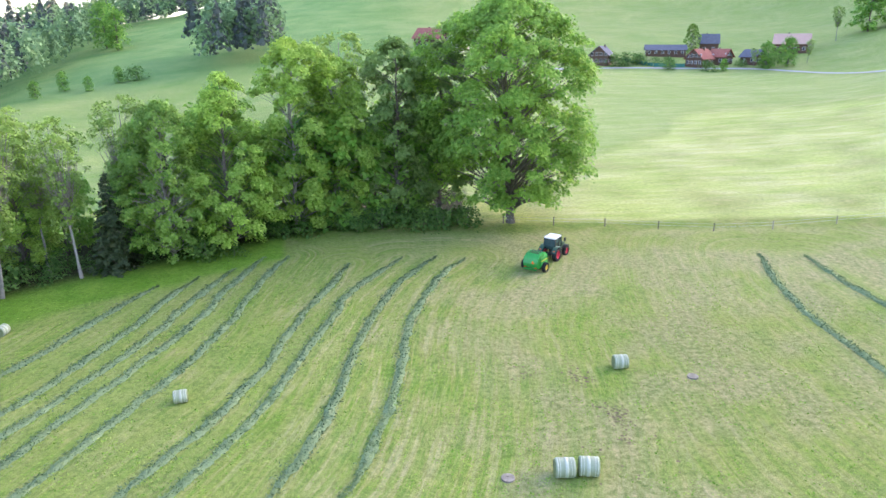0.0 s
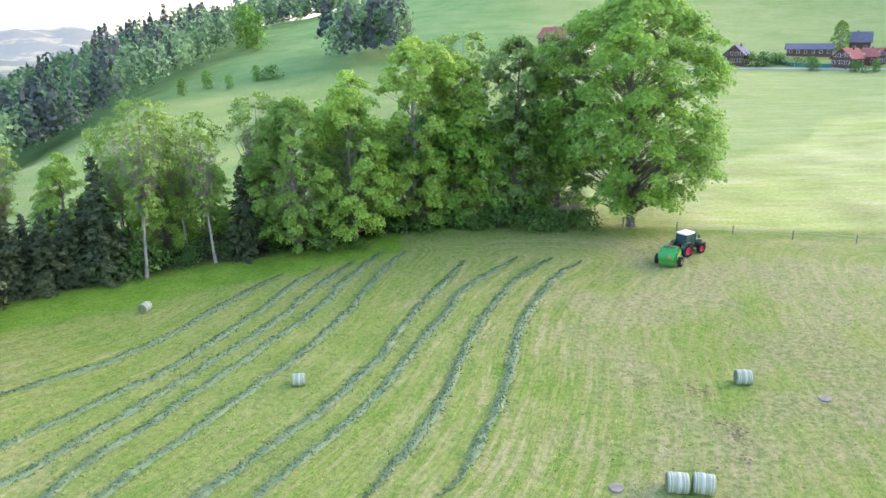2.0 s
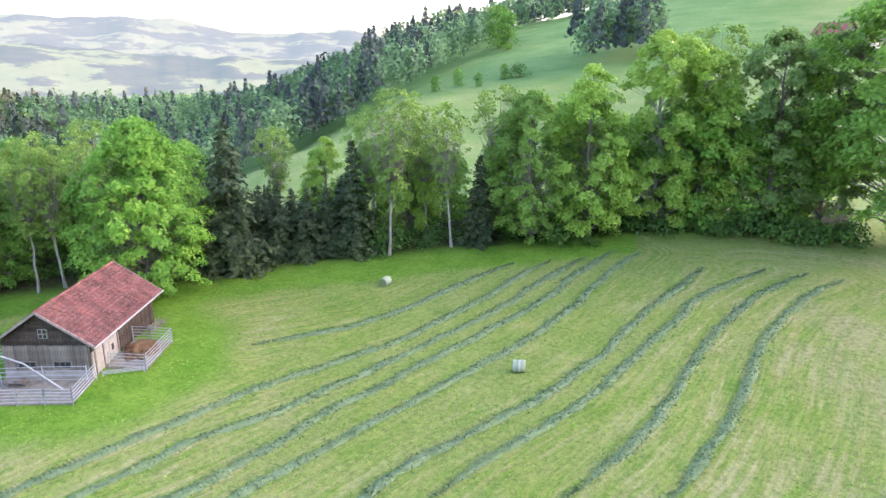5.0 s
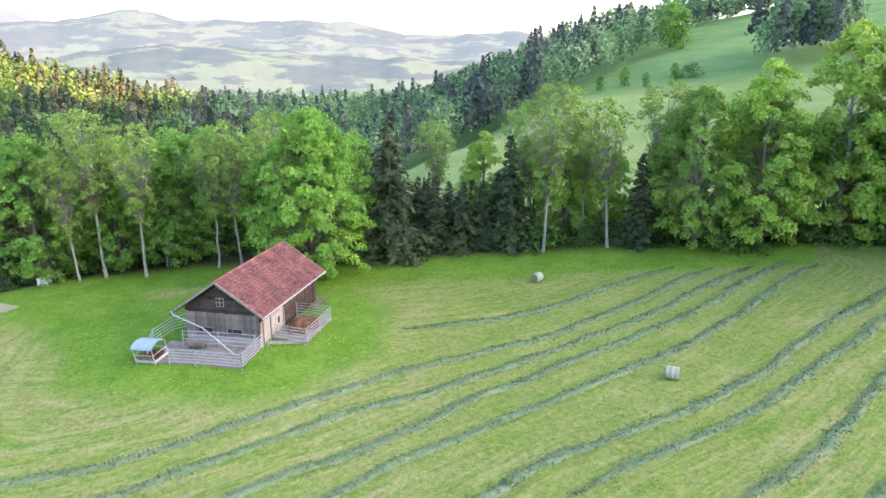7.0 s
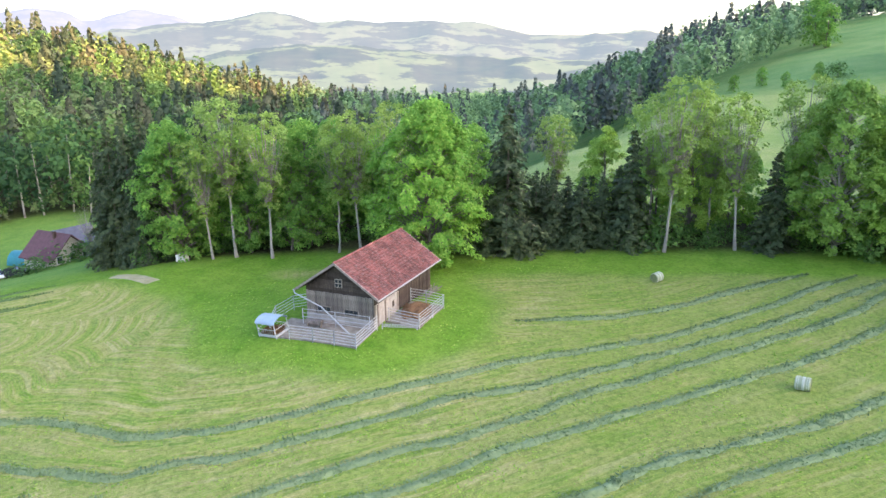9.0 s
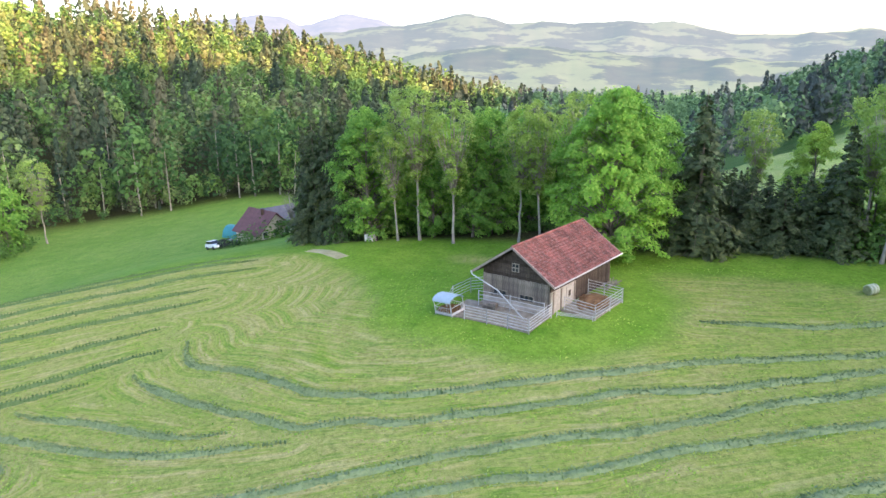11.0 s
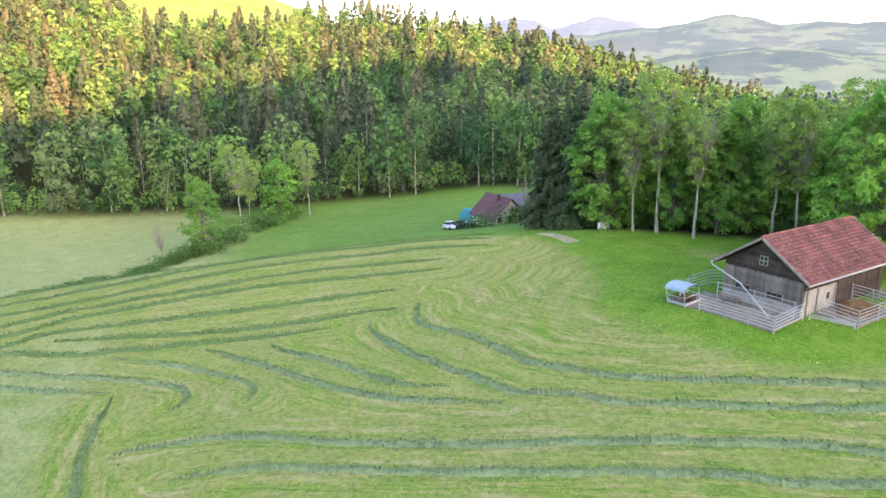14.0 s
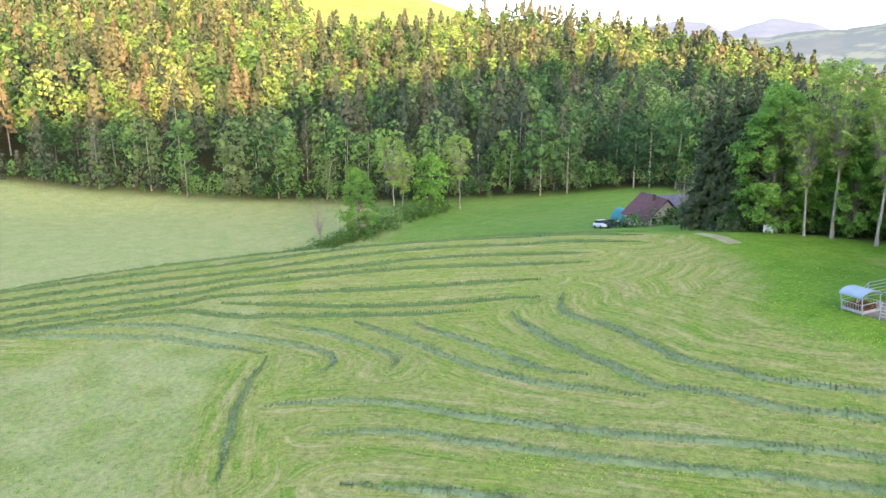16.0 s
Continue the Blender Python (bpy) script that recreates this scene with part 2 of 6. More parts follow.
# windrows of raked hay, each a line of (x, y)
WINDROWS = {
    "a": [(-27.0, 74.7), (-28.4, 67.8), (-29.2, 60.9), (-30.7, 54.0), (-32.1, 48.4), (-35.4, 41.2), (-37.3, 36.6), (-38.5, 31.6), (-39.9, 27.4), (-41.2, 23.3), (-42.5, 19.5), (-44.1, 16.1), (-46.3, 13.2), (-49.0, 10.3), (-54.3, 7.7), (-57.3, 5.8), (-60.3, 3.1), (-63.4, 2.5), (-66.5, 2.8)],
    "b": [(-23.7, 77.1), (-25.4, 68.7), (-26.5, 60.3), (-27.7, 55.0), (-31.1, 43.1), (-32.6, 38.0), (-34.2, 33.5), (-36.1, 29.6), (-37.1, 25.2), (-38.3, 21.5), (-39.6, 18.0), (-40.8, 14.7), (-42.8, 11.9), (-44.2, 8.4), (-46.7, 6.5), (-51.3, 3.3), (-56.5, 0.1), (-60.4, -1.7), (-61.8, -1.9)],
    "c": [(-21.3, 80.9), (-22.7, 72.2), (-23.5, 63.5), (-24.9, 56.6), (-29.1, 40.5), (-30.4, 35.5), (-31.1, 30.4), (-32.1, 26.3), (-33.7, 22.8), (-34.6, 19.2), (-35.8, 14.8), (-37.9, 3.9), (-38.7, 1.2), (-40.0, -3.4), (-41.2, -6.9), (-42.1, -10.9), (-42.0, -14.3), (-41.0, -17.4)],
    "d": [(-18.6, 81.2), (-19.8, 71.3), (-20.4, 61.4), (-21.8, 53.0), (-23.5, 47.2), (-25.0, 41.8), (-26.4, 36.9), (-27.7, 32.5), (-29.0, 28.3), (-29.6, 24.1), (-30.0, 21.7), (-31.8, 17.3), (-33.0, 12.6), (-34.2, 6.1), (-35.3, 1.0), (-36.6, -3.2), (-37.4, -6.4), (-37.7, -9.7), (-37.3, -13.0)],
    "e": [(-11.0, 78.5), (-12.2, 70.1), (-13.7, 63.5), (-14.6, 55.0), (-15.7, 48.9), (-17.0, 44.9), (-18.8, 40.6), (-20.9, 35.5), (-22.0, 31.0), (-22.5, 28.4), (-27.4, 11.0), (-31.0, -2.0), (-31.3, -4.4), (-31.6, -6.8), (-31.7, -9.7)],
    "f": [(-4.8, 80.4), (-9.8, 69.2), (-10.5, 63.8), (-12.0, 56.4), (-12.7, 51.4), (-13.8, 45.9), (-15.6, 41.0), (-17.3, 35.9), (-18.6, 31.9)],
    "g": [(-0.9, 80.6), (-4.6, 72.4), (-6.5, 65.1), (-7.4, 59.0), (-7.7, 53.5), (-8.3, 47.8), (-9.0, 43.3), (-10.2, 39.1), (-11.2, 35.2)],
    "h": [(2.5, 80.1), (-0.8, 72.8), (-2.7, 64.9), (-3.3, 60.4), (-3.5, 52.0), (-4.1, 46.4), (-4.9, 41.6), (-5.6, 38.9), (-6.5, 36.9)],
    "i": [(-30.6, 72.3), (-33.0, 64.6), (-34.8, 56.9), (-37.0, 51.0), (-40.1, 46.5), (-42.9, 42.7)],
    "j": [(-53.8, -47.4), (-56.5, -38.0), (-56.6, -32.6), (-55.1, -26.7), (-53.6, -20.7), (-51.2, -16.0), (-48.3, -15.3), (-47.3, -15.9)],
    "k": [(-58.6, -23.7), (-56.6, -18.5), (-54.2, -14.6), (-52.2, -12.0), (-50.1, -10.4), (-48.0, -10.5)],
    "l": [(-59.6, -16.2), (-55.4, -11.1), (-51.8, -7.3), (-48.2, -3.9), (-45.6, 0.2), (-43.8, 4.5), (-42.9, 7.2)],
    "m": [(-59.6, -10.6), (-56.7, -7.9), (-53.1, -4.1), (-48.2, 0.2), (-46.5, 3.8)],
    "p": [(-63.3, -72.3), (-69.3, -62.4), (-74.8, -52.5), (-79.4, -43.5), (-82.0, -38.1), (-85.4, -32.4), (-88.8, -26.7), (-92.0, -19.3), (-93.6, -10.3), (-93.9, -3.0), (-94.5, 6.0), (-92.7, 14.2)],
    "q": [(-59.5, -70.5), (-65.5, -60.6), (-71.0, -50.7), (-75.6, -41.7), (-78.3, -36.1), (-81.7, -30.2), (-85.1, -24.7), (-87.9, -18.1), (-89.5, -9.8), (-89.7, -2.8), (-90.3, 5.8), (-88.6, 13.2)],
    "r": [(-55.9, -68.7), (-61.9, -58.8), (-67.4, -48.9), (-72.0, -39.9), (-74.8, -34.2), (-78.3, -28.2), (-81.5, -22.9), (-84.1, -17.0), (-85.5, -9.4), (-85.7, -2.6), (-86.3, 5.5), (-84.7, 12.3)],
    "s": [(-52.5, -67.0), (-58.5, -57.1), (-64.0, -47.2), (-68.6, -38.2), (-72.1, -33.1), (-75.1, -27.1), (-77.5, -20.9), (-79.9, -15.2), (-81.4, -7.9), (-81.2, -0.3), (-80.7, 6.2)],
    "t": [(-49.4, -65.5), (-55.4, -55.6), (-60.9, -45.7), (-65.5, -36.7), (-69.5, -32.0), (-71.6, -27.9), (-74.3, -22.1), (-76.5, -15.7), (-77.3, -9.7), (-77.2, -2.4), (-77.1, 5.9)],
    "u": [(-46.7, -64.1), (-52.7, -54.2), (-58.2, -44.3), (-62.8, -35.3), (-65.6, -32.5), (-67.3, -26.8), (-68.6, -20.6), (-70.0, -13.6), (-71.1, -7.1), (-71.8, 0.6)],
    "v": [(-63.6, -30.8), (-63.8, -25.6), (-63.9, -19.3), (-64.3, -15.2), (-64.7, -10.1), (-65.6, -4.9), (-65.9, 0.5)],
    "w": [(-44.6, -63.1), (-50.6, -53.2), (-56.1, -43.3), (-60.7, -34.3), (-60.0, -29.3), (-60.3, -24.3), (-61.2, -18.6), (-61.6, -14.6), (-61.9, -10.5), (-62.6, -5.6)],
    "x": [(-53.2, -46.8), (-53.7, -36.4), (-53.4, -30.9), (-52.0, -25.2), (-51.2, -21.5)],
    "y": [(-50.3, -21.1), (-44.7, -20.2), (-40.1, -19.2), (-35.8, -18.0), (-31.8, -16.5)],
    "aa": [(37.4, 80.3), (35.5, 71.5), (34.9, 63.5), (35.2, 57.0), (35.6, 52.0), (36.2, 42.0)],
    "bb": [(42.5, 79.8), (42.5, 72.9), (43.5, 65.3), (44.8, 52.0)],
}


def smooth_line(pts, step):
    """A line through the points, rounded, with points every step metres."""
    p = np.array(pts, float)
    p = np.vstack([2 * p[0] - p[1], p, 2 * p[-1] - p[-2]])
    out = []
    for k in range(1, len(p) - 2):
        n = max(2, int(np.linalg.norm(p[k + 1] - p[k]) / step))
        t = np.arange(n)[:, None] / n
        a, b, c, d = p[k - 1:k + 3]
        out.append(0.5 * (2 * b + (c - a) * t + (2 * a - 5 * b + 4 * c - d) * t ** 2 + (3 * b - a - 3 * c + d) * t ** 3))
    return np.vstack(out + [p[-2:-1]])


def to_lines(x, y):
    """Distance to the nearest windrow, and a place across and along it for the mower's streaks."""
    best = np.full(x.shape, 1e9)
    across, along = np.zeros(x.shape), np.zeros(x.shape)
    for k, pts in enumerate(WINDROWS.values()):
        p = np.array(pts, float)
        run = 0.0
        for (ax, ay), (bx, by) in zip(p[:-1], p[1:]):
            ux, uy = bx - ax, by - ay
            t = np.clip(((x - ax) * ux + (y - ay) * uy) / (ux * ux + uy * uy), 0, 1)
            d = np.hypot(x - ax - t * ux, y - ay - t * uy)
            side = np.sign(ux * (y - ay) - uy * (x - ax))
            near = d < best
            ln = math.hypot(ux, uy)
            best = np.where(near, d, best)
            across = np.where(near, d * side + 61.0 * k, across)
            along = np.where(near, run + t * ln, along)
            run += ln
    return best, across, along


EDGE = ([-45, -32, -15, -5, 10, 16, 22, 33, 50, 60, 66, 72, 80, 97, 115, 131, 140], [112, 107, 95, 92, 91, 86, 83, 80, 78, 84, 87, 93, 96, 96, 92, 92, 92])


def ground_material():
    """Grass by how it is kept: mown and raked stripes, lush pasture, pale cut hay, tall hill meadow; far haze and tree
    shade are painted in too.
    """
    m, nt, b = material("meadow_grass", 0.95, 0.1)
    co = nt.nodes.new("ShaderNodeTexCoord").outputs["Object"]

    def attr(name):
        n = nt.nodes.new("ShaderNodeAttribute")
        n.attribute_name = name
        return n.outputs["Fac"]
    big = noise_tex(nt, 0.05, 4, 0.6, co)
    mid = noise_tex(nt, 0.33, 5, 0.65, co)
    small = noise_tex(nt, 2.4, 4, 0.7, co)
    fine = noise_tex(nt, 13.0, 3, 0.7, co)
    c = ramp(nt, mid, (0.32, (0.14, 0.27, 0.03)), (0.5, (0.22, 0.31, 0.06)), (0.68, (0.35, 0.36, 0.14)))
    c = mix(nt, 0.4, c, ramp(nt, big, (0.38, (0.14, 0.28, 0.03)), (0.62, (0.34, 0.36, 0.12))))
    c = mix(nt, attr("stripe"), c, (0.4, 0.43, 0.18))
    sw = nt.nodes.new("ShaderNodeAttribute")
    sw.attribute_name = "swath"
    streak = noise_tex(nt, 1.3, 5, 0.65, sw.outputs["Vector"])
    streak2 = noise_tex(nt, 4.5, 4, 0.7, sw.outputs["Vector"])
    tone = ramp(nt, streak, (0.37, (0.09, 0.265, 0.012)), (0.47, (0.19, 0.36, 0.032)), (0.54, (0.33, 0.36, 0.1)), (0.62, (0.45, 0.47, 0.21)))
    tone = mix(nt, 0.4, tone, ramp(nt, streak2, (0.38, (0.1, 0.255, 0.02)), (0.5, (0.25, 0.36, 0.06)), (0.6, (0.46, 0.46, 0.2))))
    mw = node(nt, "ShaderNodeMath", Value=0.55)
    mw.operation = "MULTIPLY"
    nt.links.new(attr("mown"), mw.inputs[1])
    mw.inputs[0].default_value = 0.78
    c = mix(nt, mw.outputs[0], c, tone)
    c = mix(nt, attr("dry"), c, ramp(nt, small, (0.35, (0.19, 0.24, 0.07)), (0.65, (0.38, 0.34, 0.19))))
    lush = ramp(nt, mid, (0.3, (0.105, 0.275, 0.018)), (0.7, (0.2, 0.37, 0.04)))
    c = mix(nt, attr("lush"), c, lush)
    pale = ramp(nt, mid, (0.3, (0.38, 0.53, 0.11)), (0.7, (0.52, 0.6, 0.2)))
    lie = node(nt, "ShaderNodeMapping", Vector=co)
    lie.inputs["Rotation"].default_value, lie.inputs["Scale"].default_value = (0, 0, 0.6), (0.07, 0.3, 0.1)
    combed = noise_tex(nt, 1.0, 6, 0.7, lie.outputs[0])
    pale = mix(nt, 0.75, pale, ramp(nt, combed, (0.34, (0.37, 0.53, 0.1)), (0.5, (0.5, 0.6, 0.19)), (0.66, (0.66, 0.69, 0.33))))
    c = mix(nt, attr("pale"), c, pale)
    hay = ramp(nt, mid, (0.3, (0.29, 0.4, 0.125)), (0.7, (0.39, 0.47, 0.19)))
    c = mix(nt, attr("tall"), c, hay)
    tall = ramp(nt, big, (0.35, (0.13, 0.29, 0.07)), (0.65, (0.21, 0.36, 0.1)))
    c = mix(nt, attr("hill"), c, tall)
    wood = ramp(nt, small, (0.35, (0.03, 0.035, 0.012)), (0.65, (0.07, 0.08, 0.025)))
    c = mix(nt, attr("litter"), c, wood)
    c = mix(nt, 0.52, c, mix(nt, 1.0, c, ramp(nt, small, (0.28, (0.35, 0.4, 0.35)), (0.5, (1, 1, 1)), (0.75, (1.6, 1.45, 1.5))), "MULTIPLY"))
    c = mix(nt, 0.65, c, mix(nt, 1.0, c, ramp(nt, fine, (0.28, (0.4, 0.45, 0.35)), (0.5, (1, 1, 1)), (0.75, (1.5, 1.4, 1.4))), "MULTIPLY"))
    c = mix(nt, 1.0, c, (0.825, 0.742, 0.81), "MULTIPLY")
    nt.links.new(c, b.inputs["Base Color"])
    bump(nt, b, mix(nt, 0.5, small, fine), 0.9, 0.15)
    return m


def step(v, a, b):
    t = np.clip((v - a) / (b - a), 0, 1)
    return t * t * (3 - 2 * t)


def build_ground():
    az = np.concatenate([np.arange(-180, -46, 2.0), np.arange(-46, 142, 0.55), np.arange(142, 179.9, 2.0)])
    rad = np.concatenate([[0.0, 6, 12, 18], np.arange(24, 112, 0.75), np.geomspace(113, 4800, 130)])
    a, r = np.meshgrid(az, rad, indexing="ij")
    x, y = polar(a, r)
    z = ground_z(x, y)
    n, k = x.shape
    i, j = np.meshgrid(np.arange(n), np.arange(k - 1), indexing="ij")
    i2 = (i + 1) % n
    f = np.stack([i * k + j, i * k + j + 1, i2 * k + j + 1, i2 * k + j], -1).reshape(-1, 4)[:, ::-1]
    me = mesh_of("ground", np.stack([x, y, z], -1).reshape(-1, 3), f, ground_material(), True)
    edge = np.interp(a, *EDGE)
    field = 1 - step(r, edge - 5, edge - 1)
    d, across, along = to_lines(x, y)
    wave = np.vectorize(lambda u, v: noise.noise(Vector((u / 9, v / 9, 2.0))))(x, y)
    wave2 = np.vectorize(lambda u, v: noise.noise(Vector((u / 3.5, v / 3.5, 7.0))))(x, y)
    stripe = (0.5 + 0.5 * np.cos(d * 2 * math.pi / 2.3 + wave * 3)) * (1 - 0.75 * step(d, 4, 16)) * np.clip(0.5 + wave * 1.2 + wave2 * 0.9, 0, 1)
    stripe = np.maximum(stripe, 0.8 * (1 - step(d, 0.8, 2.1)) * np.clip(0.6 + wave2, 0, 1)) * field * 0.85
    stripe = np.clip(stripe + 0.3 * step(x, -4, 6) * np.clip(0.6 + wave + wave2, 0, 1.3) * field, 0, 1)
    stripe = np.clip(stripe + 0.4 * step(y, 56, 72) * step(x, -9, 4) * np.clip(0.8 + wave, 0, 1) * field, 0, 1)
    # Pale stripes muted: tree shade painted in at left, darker grass at right.
    muted = np.maximum(step(a, 6, 18) * (1 - step(a, 40, 50)), step(x, 12, 22) * (1 - step(y, 60, 74)))
    stripe = stripe * (1 - 0.7 * muted)
    barn = np.hypot((x + 55) / 1.0, y - 33)
    yard = 1 - step(barn + wave * 2, 12, 16)
    ring = step(barn + wave * 1.5, 14, 16.5) * (1 - step(barn + wave * 2, 23, 27)) * (a > 58) * (r < 92) * field
    stripe = stripe * (1 - ring) + ring * 0.75 * np.clip(0.5 + 0.7 * np.cos((barn + wave * 0.8) * 2 * math.pi / 3.1), 0, 1)
    verge = (1 - step(np.abs((y - 26) - (x + 83) * 0.05) + wave * 2, 4, 8)) * (x < -58) * step(-x, 58, 64)
    strip = step(r, edge - 7 + wave * 2, edge - 3) * (r < 125) * (a > 13) * (a < 92)
    slope = (a > 75) * (1 - step(a + wave * 3, 100, 106)) * step(r, 98, 106) * (r < 260)
    # Darker green toward the left trees puts their shade into the grass.
    green = 0.3 * step(a, 6, 18) * (1 - step(a, 36, 46)) * step(r, 28, 60) * field * np.clip(0.8 + wave + wave2, 0, 1.4)
    lush = np.clip(yard + verge + strip + slope * 0.8 + green, 0, 1)
    north = (1 - step(a, -3, 9)) * (a > -60)
    hillside = step(a, -3, 9) * (a < 60)
    cut = np.interp(a, [-60, -31.5, -24, -18.2, -17.4, -10.7, -6], [300, 223, 213, 204, 172, 138, 122])
    pale = north * step(r, edge + 1, edge + 4) * (1 - step(r + wave * 6, cut - 6, cut + 6)) * np.clip(0.75 + 0.6 * wave, 0.2, 1)
    near_hill = north * step(r, cut - 4, cut + 8) * (1 - step(r, 285, 300))
    # The last pale share, past 285 m, is haze painted onto the far meadow.
    pale = pale + hillside * step(r, 125, 140) * (1 - step(r, 290, 330)) * 0.3 + near_hill * 0.7 + north * step(r, 285, 300) * 0.45
    tall = 0.85 * step(a + wave * 3, 101, 105) * (a < 142) * step(r, 115, 125) * (1 - step(r, 235, 250))
    swath = step(-y + 0.22 * (x + 40) + wave, 20.5, 23) * (1 - step(-y - 0.5 * (x + 55) + wave * 2, 30, 40)) * (x < -10) * (r < 95)
    tall = np.clip(tall + 0.85 * swath * np.clip(0.85 + wave2 * 0.8, 0.3, 1), 0, 1)
    stripe = stripe * (1 - swath)
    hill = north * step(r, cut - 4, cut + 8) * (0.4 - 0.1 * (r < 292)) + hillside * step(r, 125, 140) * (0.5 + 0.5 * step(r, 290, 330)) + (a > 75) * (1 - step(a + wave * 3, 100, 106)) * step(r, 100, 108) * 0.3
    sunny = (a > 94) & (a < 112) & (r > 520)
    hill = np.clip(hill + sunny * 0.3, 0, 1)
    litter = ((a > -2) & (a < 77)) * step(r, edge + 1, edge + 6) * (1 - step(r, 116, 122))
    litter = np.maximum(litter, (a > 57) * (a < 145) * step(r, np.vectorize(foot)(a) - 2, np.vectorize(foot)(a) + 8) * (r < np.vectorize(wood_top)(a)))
    vec = np.stack([across, along * 0.09, np.zeros_like(along)], -1).astype(np.float32)
    me.attributes.new("swath", "FLOAT_VECTOR", "POINT").data.foreach_set("vector", vec.ravel())
    east = step(x, -4, 8)
    mown = field * (1 - lush) * (1 - swath) * (1 - 0.4 * east) * (1 - 0.25 * muted)
    dry = field * (0.15 + 0.32 * east) * np.clip(0.45 + wave * 1.1 + wave2 * 1.2, 0, 1) * (1 - lush)
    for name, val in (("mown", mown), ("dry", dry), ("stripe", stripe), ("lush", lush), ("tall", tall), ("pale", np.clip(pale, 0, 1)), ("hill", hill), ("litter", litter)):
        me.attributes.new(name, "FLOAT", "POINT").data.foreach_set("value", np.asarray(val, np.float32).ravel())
    tagged(new("ground", me), "mown green hay meadow rolling into valley and hills", "ground", kind="structure")


def foot(a):
    """How far off the wood on the valley side begins."""
    return float(np.interp(a, [60, 72, 80, 92, 101, 119, 130, 140], [135, 170, 190, 195, 195, 208, 222, 230]))


def wood_top(a):
    return float(np.interp(a, [55, 70, 84, 96, 99, 107, 110, 120, 140], [640, 640, 620, 600, 500, 500, 620, 680, 700]))


build_ground()


def far_hills(name, dist, table, tone, meadow, seed):
    """A range on the horizon, wooded with paler meadows; its haze is painted as glowing pale tones."""
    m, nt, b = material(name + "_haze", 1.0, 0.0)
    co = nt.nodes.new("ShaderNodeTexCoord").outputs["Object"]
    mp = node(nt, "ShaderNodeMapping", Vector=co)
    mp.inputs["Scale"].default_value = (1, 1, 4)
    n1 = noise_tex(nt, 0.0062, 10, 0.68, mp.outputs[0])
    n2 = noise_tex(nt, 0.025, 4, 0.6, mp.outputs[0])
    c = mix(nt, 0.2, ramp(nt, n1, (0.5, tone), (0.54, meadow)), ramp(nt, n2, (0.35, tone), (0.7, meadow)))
    # Near-black base; the emission colour carries the painted haze.
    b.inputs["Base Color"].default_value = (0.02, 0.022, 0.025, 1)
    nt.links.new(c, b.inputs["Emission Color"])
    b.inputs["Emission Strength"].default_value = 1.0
    az = np.arange(table[0][0], table[-1][0] + 0.01, 0.25)
    t = np.array(table)
    el = np.interp(az, t[:, 0], t[:, 1]) + np.array([0.22 * noise.fractal(Vector((a * 0.35, seed, 0)), 1.0, 2.0, 5) + 0.05 * noise.noise(Vector((a * 5.0, seed, 3))) for a in az])
    u = np.linspace(0, 1, 30)
    aa, uu = np.meshgrid(az, u, indexing="ij")
    rr = dist * (0.72 + 0.3 * uu)
    bumps = np.vectorize(lambda p, q: noise.noise(Vector((p * 0.3, q * 5, seed + 3.0))))(aa, uu)
    top = 24 + dist * np.tan(np.radians(el))[:, None]
    z = -60 + (top + 60) * (np.sin(uu * math.pi / 2) ** 0.8) + bumps * dist * 0.009 * np.sin(uu * math.pi)
    x, y = polar(aa, rr)
    n, k = x.shape
    i, j = np.meshgrid(np.arange(n - 1), np.arange(k - 1), indexing="ij")
    f = np.stack([i * k + j, i * k + j + 1, (i + 1) * k + j + 1, (i + 1) * k + j], -1).reshape(-1, 4)[:, ::-1]
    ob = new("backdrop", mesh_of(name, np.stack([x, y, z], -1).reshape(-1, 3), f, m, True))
    tagged(ob, "hazy wooded hills on the far horizon", "hills", kind="structure")


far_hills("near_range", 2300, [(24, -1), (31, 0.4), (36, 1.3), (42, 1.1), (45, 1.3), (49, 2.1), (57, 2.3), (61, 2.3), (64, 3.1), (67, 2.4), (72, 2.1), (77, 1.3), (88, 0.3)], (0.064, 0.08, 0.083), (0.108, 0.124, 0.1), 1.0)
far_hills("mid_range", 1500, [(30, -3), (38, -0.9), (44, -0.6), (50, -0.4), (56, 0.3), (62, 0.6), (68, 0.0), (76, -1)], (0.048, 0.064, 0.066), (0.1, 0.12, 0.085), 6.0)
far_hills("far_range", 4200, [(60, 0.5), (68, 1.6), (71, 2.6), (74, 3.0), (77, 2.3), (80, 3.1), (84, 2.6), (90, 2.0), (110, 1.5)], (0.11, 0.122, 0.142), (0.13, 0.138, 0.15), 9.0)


# ---- trees ----
def crown_profile(shape, u):
    """Half width of a crown, as a share of its widest, at height u (0 lowest leaves, 1 top)."""
    knots = {
        "dome": ([0, 0.12, 0.35, 0.6, 0.8, 0.93, 1], [0.55, 0.85, 1.0, 0.92, 0.7, 0.42, 0.12]),
        "egg": ([0, 0.15, 0.35, 0.6, 0.8, 0.93, 1], [0.45, 0.85, 1.0, 0.8, 0.52, 0.28, 0.08]),
        "column": ([0, 0.15, 0.4, 0.65, 0.85, 0.95, 1], [0.6, 0.85, 0.95, 1.0, 0.78, 0.45, 0.15]),
        "maple": ([0, 0.12, 0.3, 0.55, 0.78, 0.92, 1], [0.6, 0.92, 1.0, 0.86, 0.62, 0.4, 0.15]),
        "vase": ([0, 0.15, 0.4, 0.65, 0.82, 0.94, 1], [0.25, 0.4, 0.68, 0.95, 1.0, 0.72, 0.3]),
    }[shape]
    return np.interp(u, *knots)


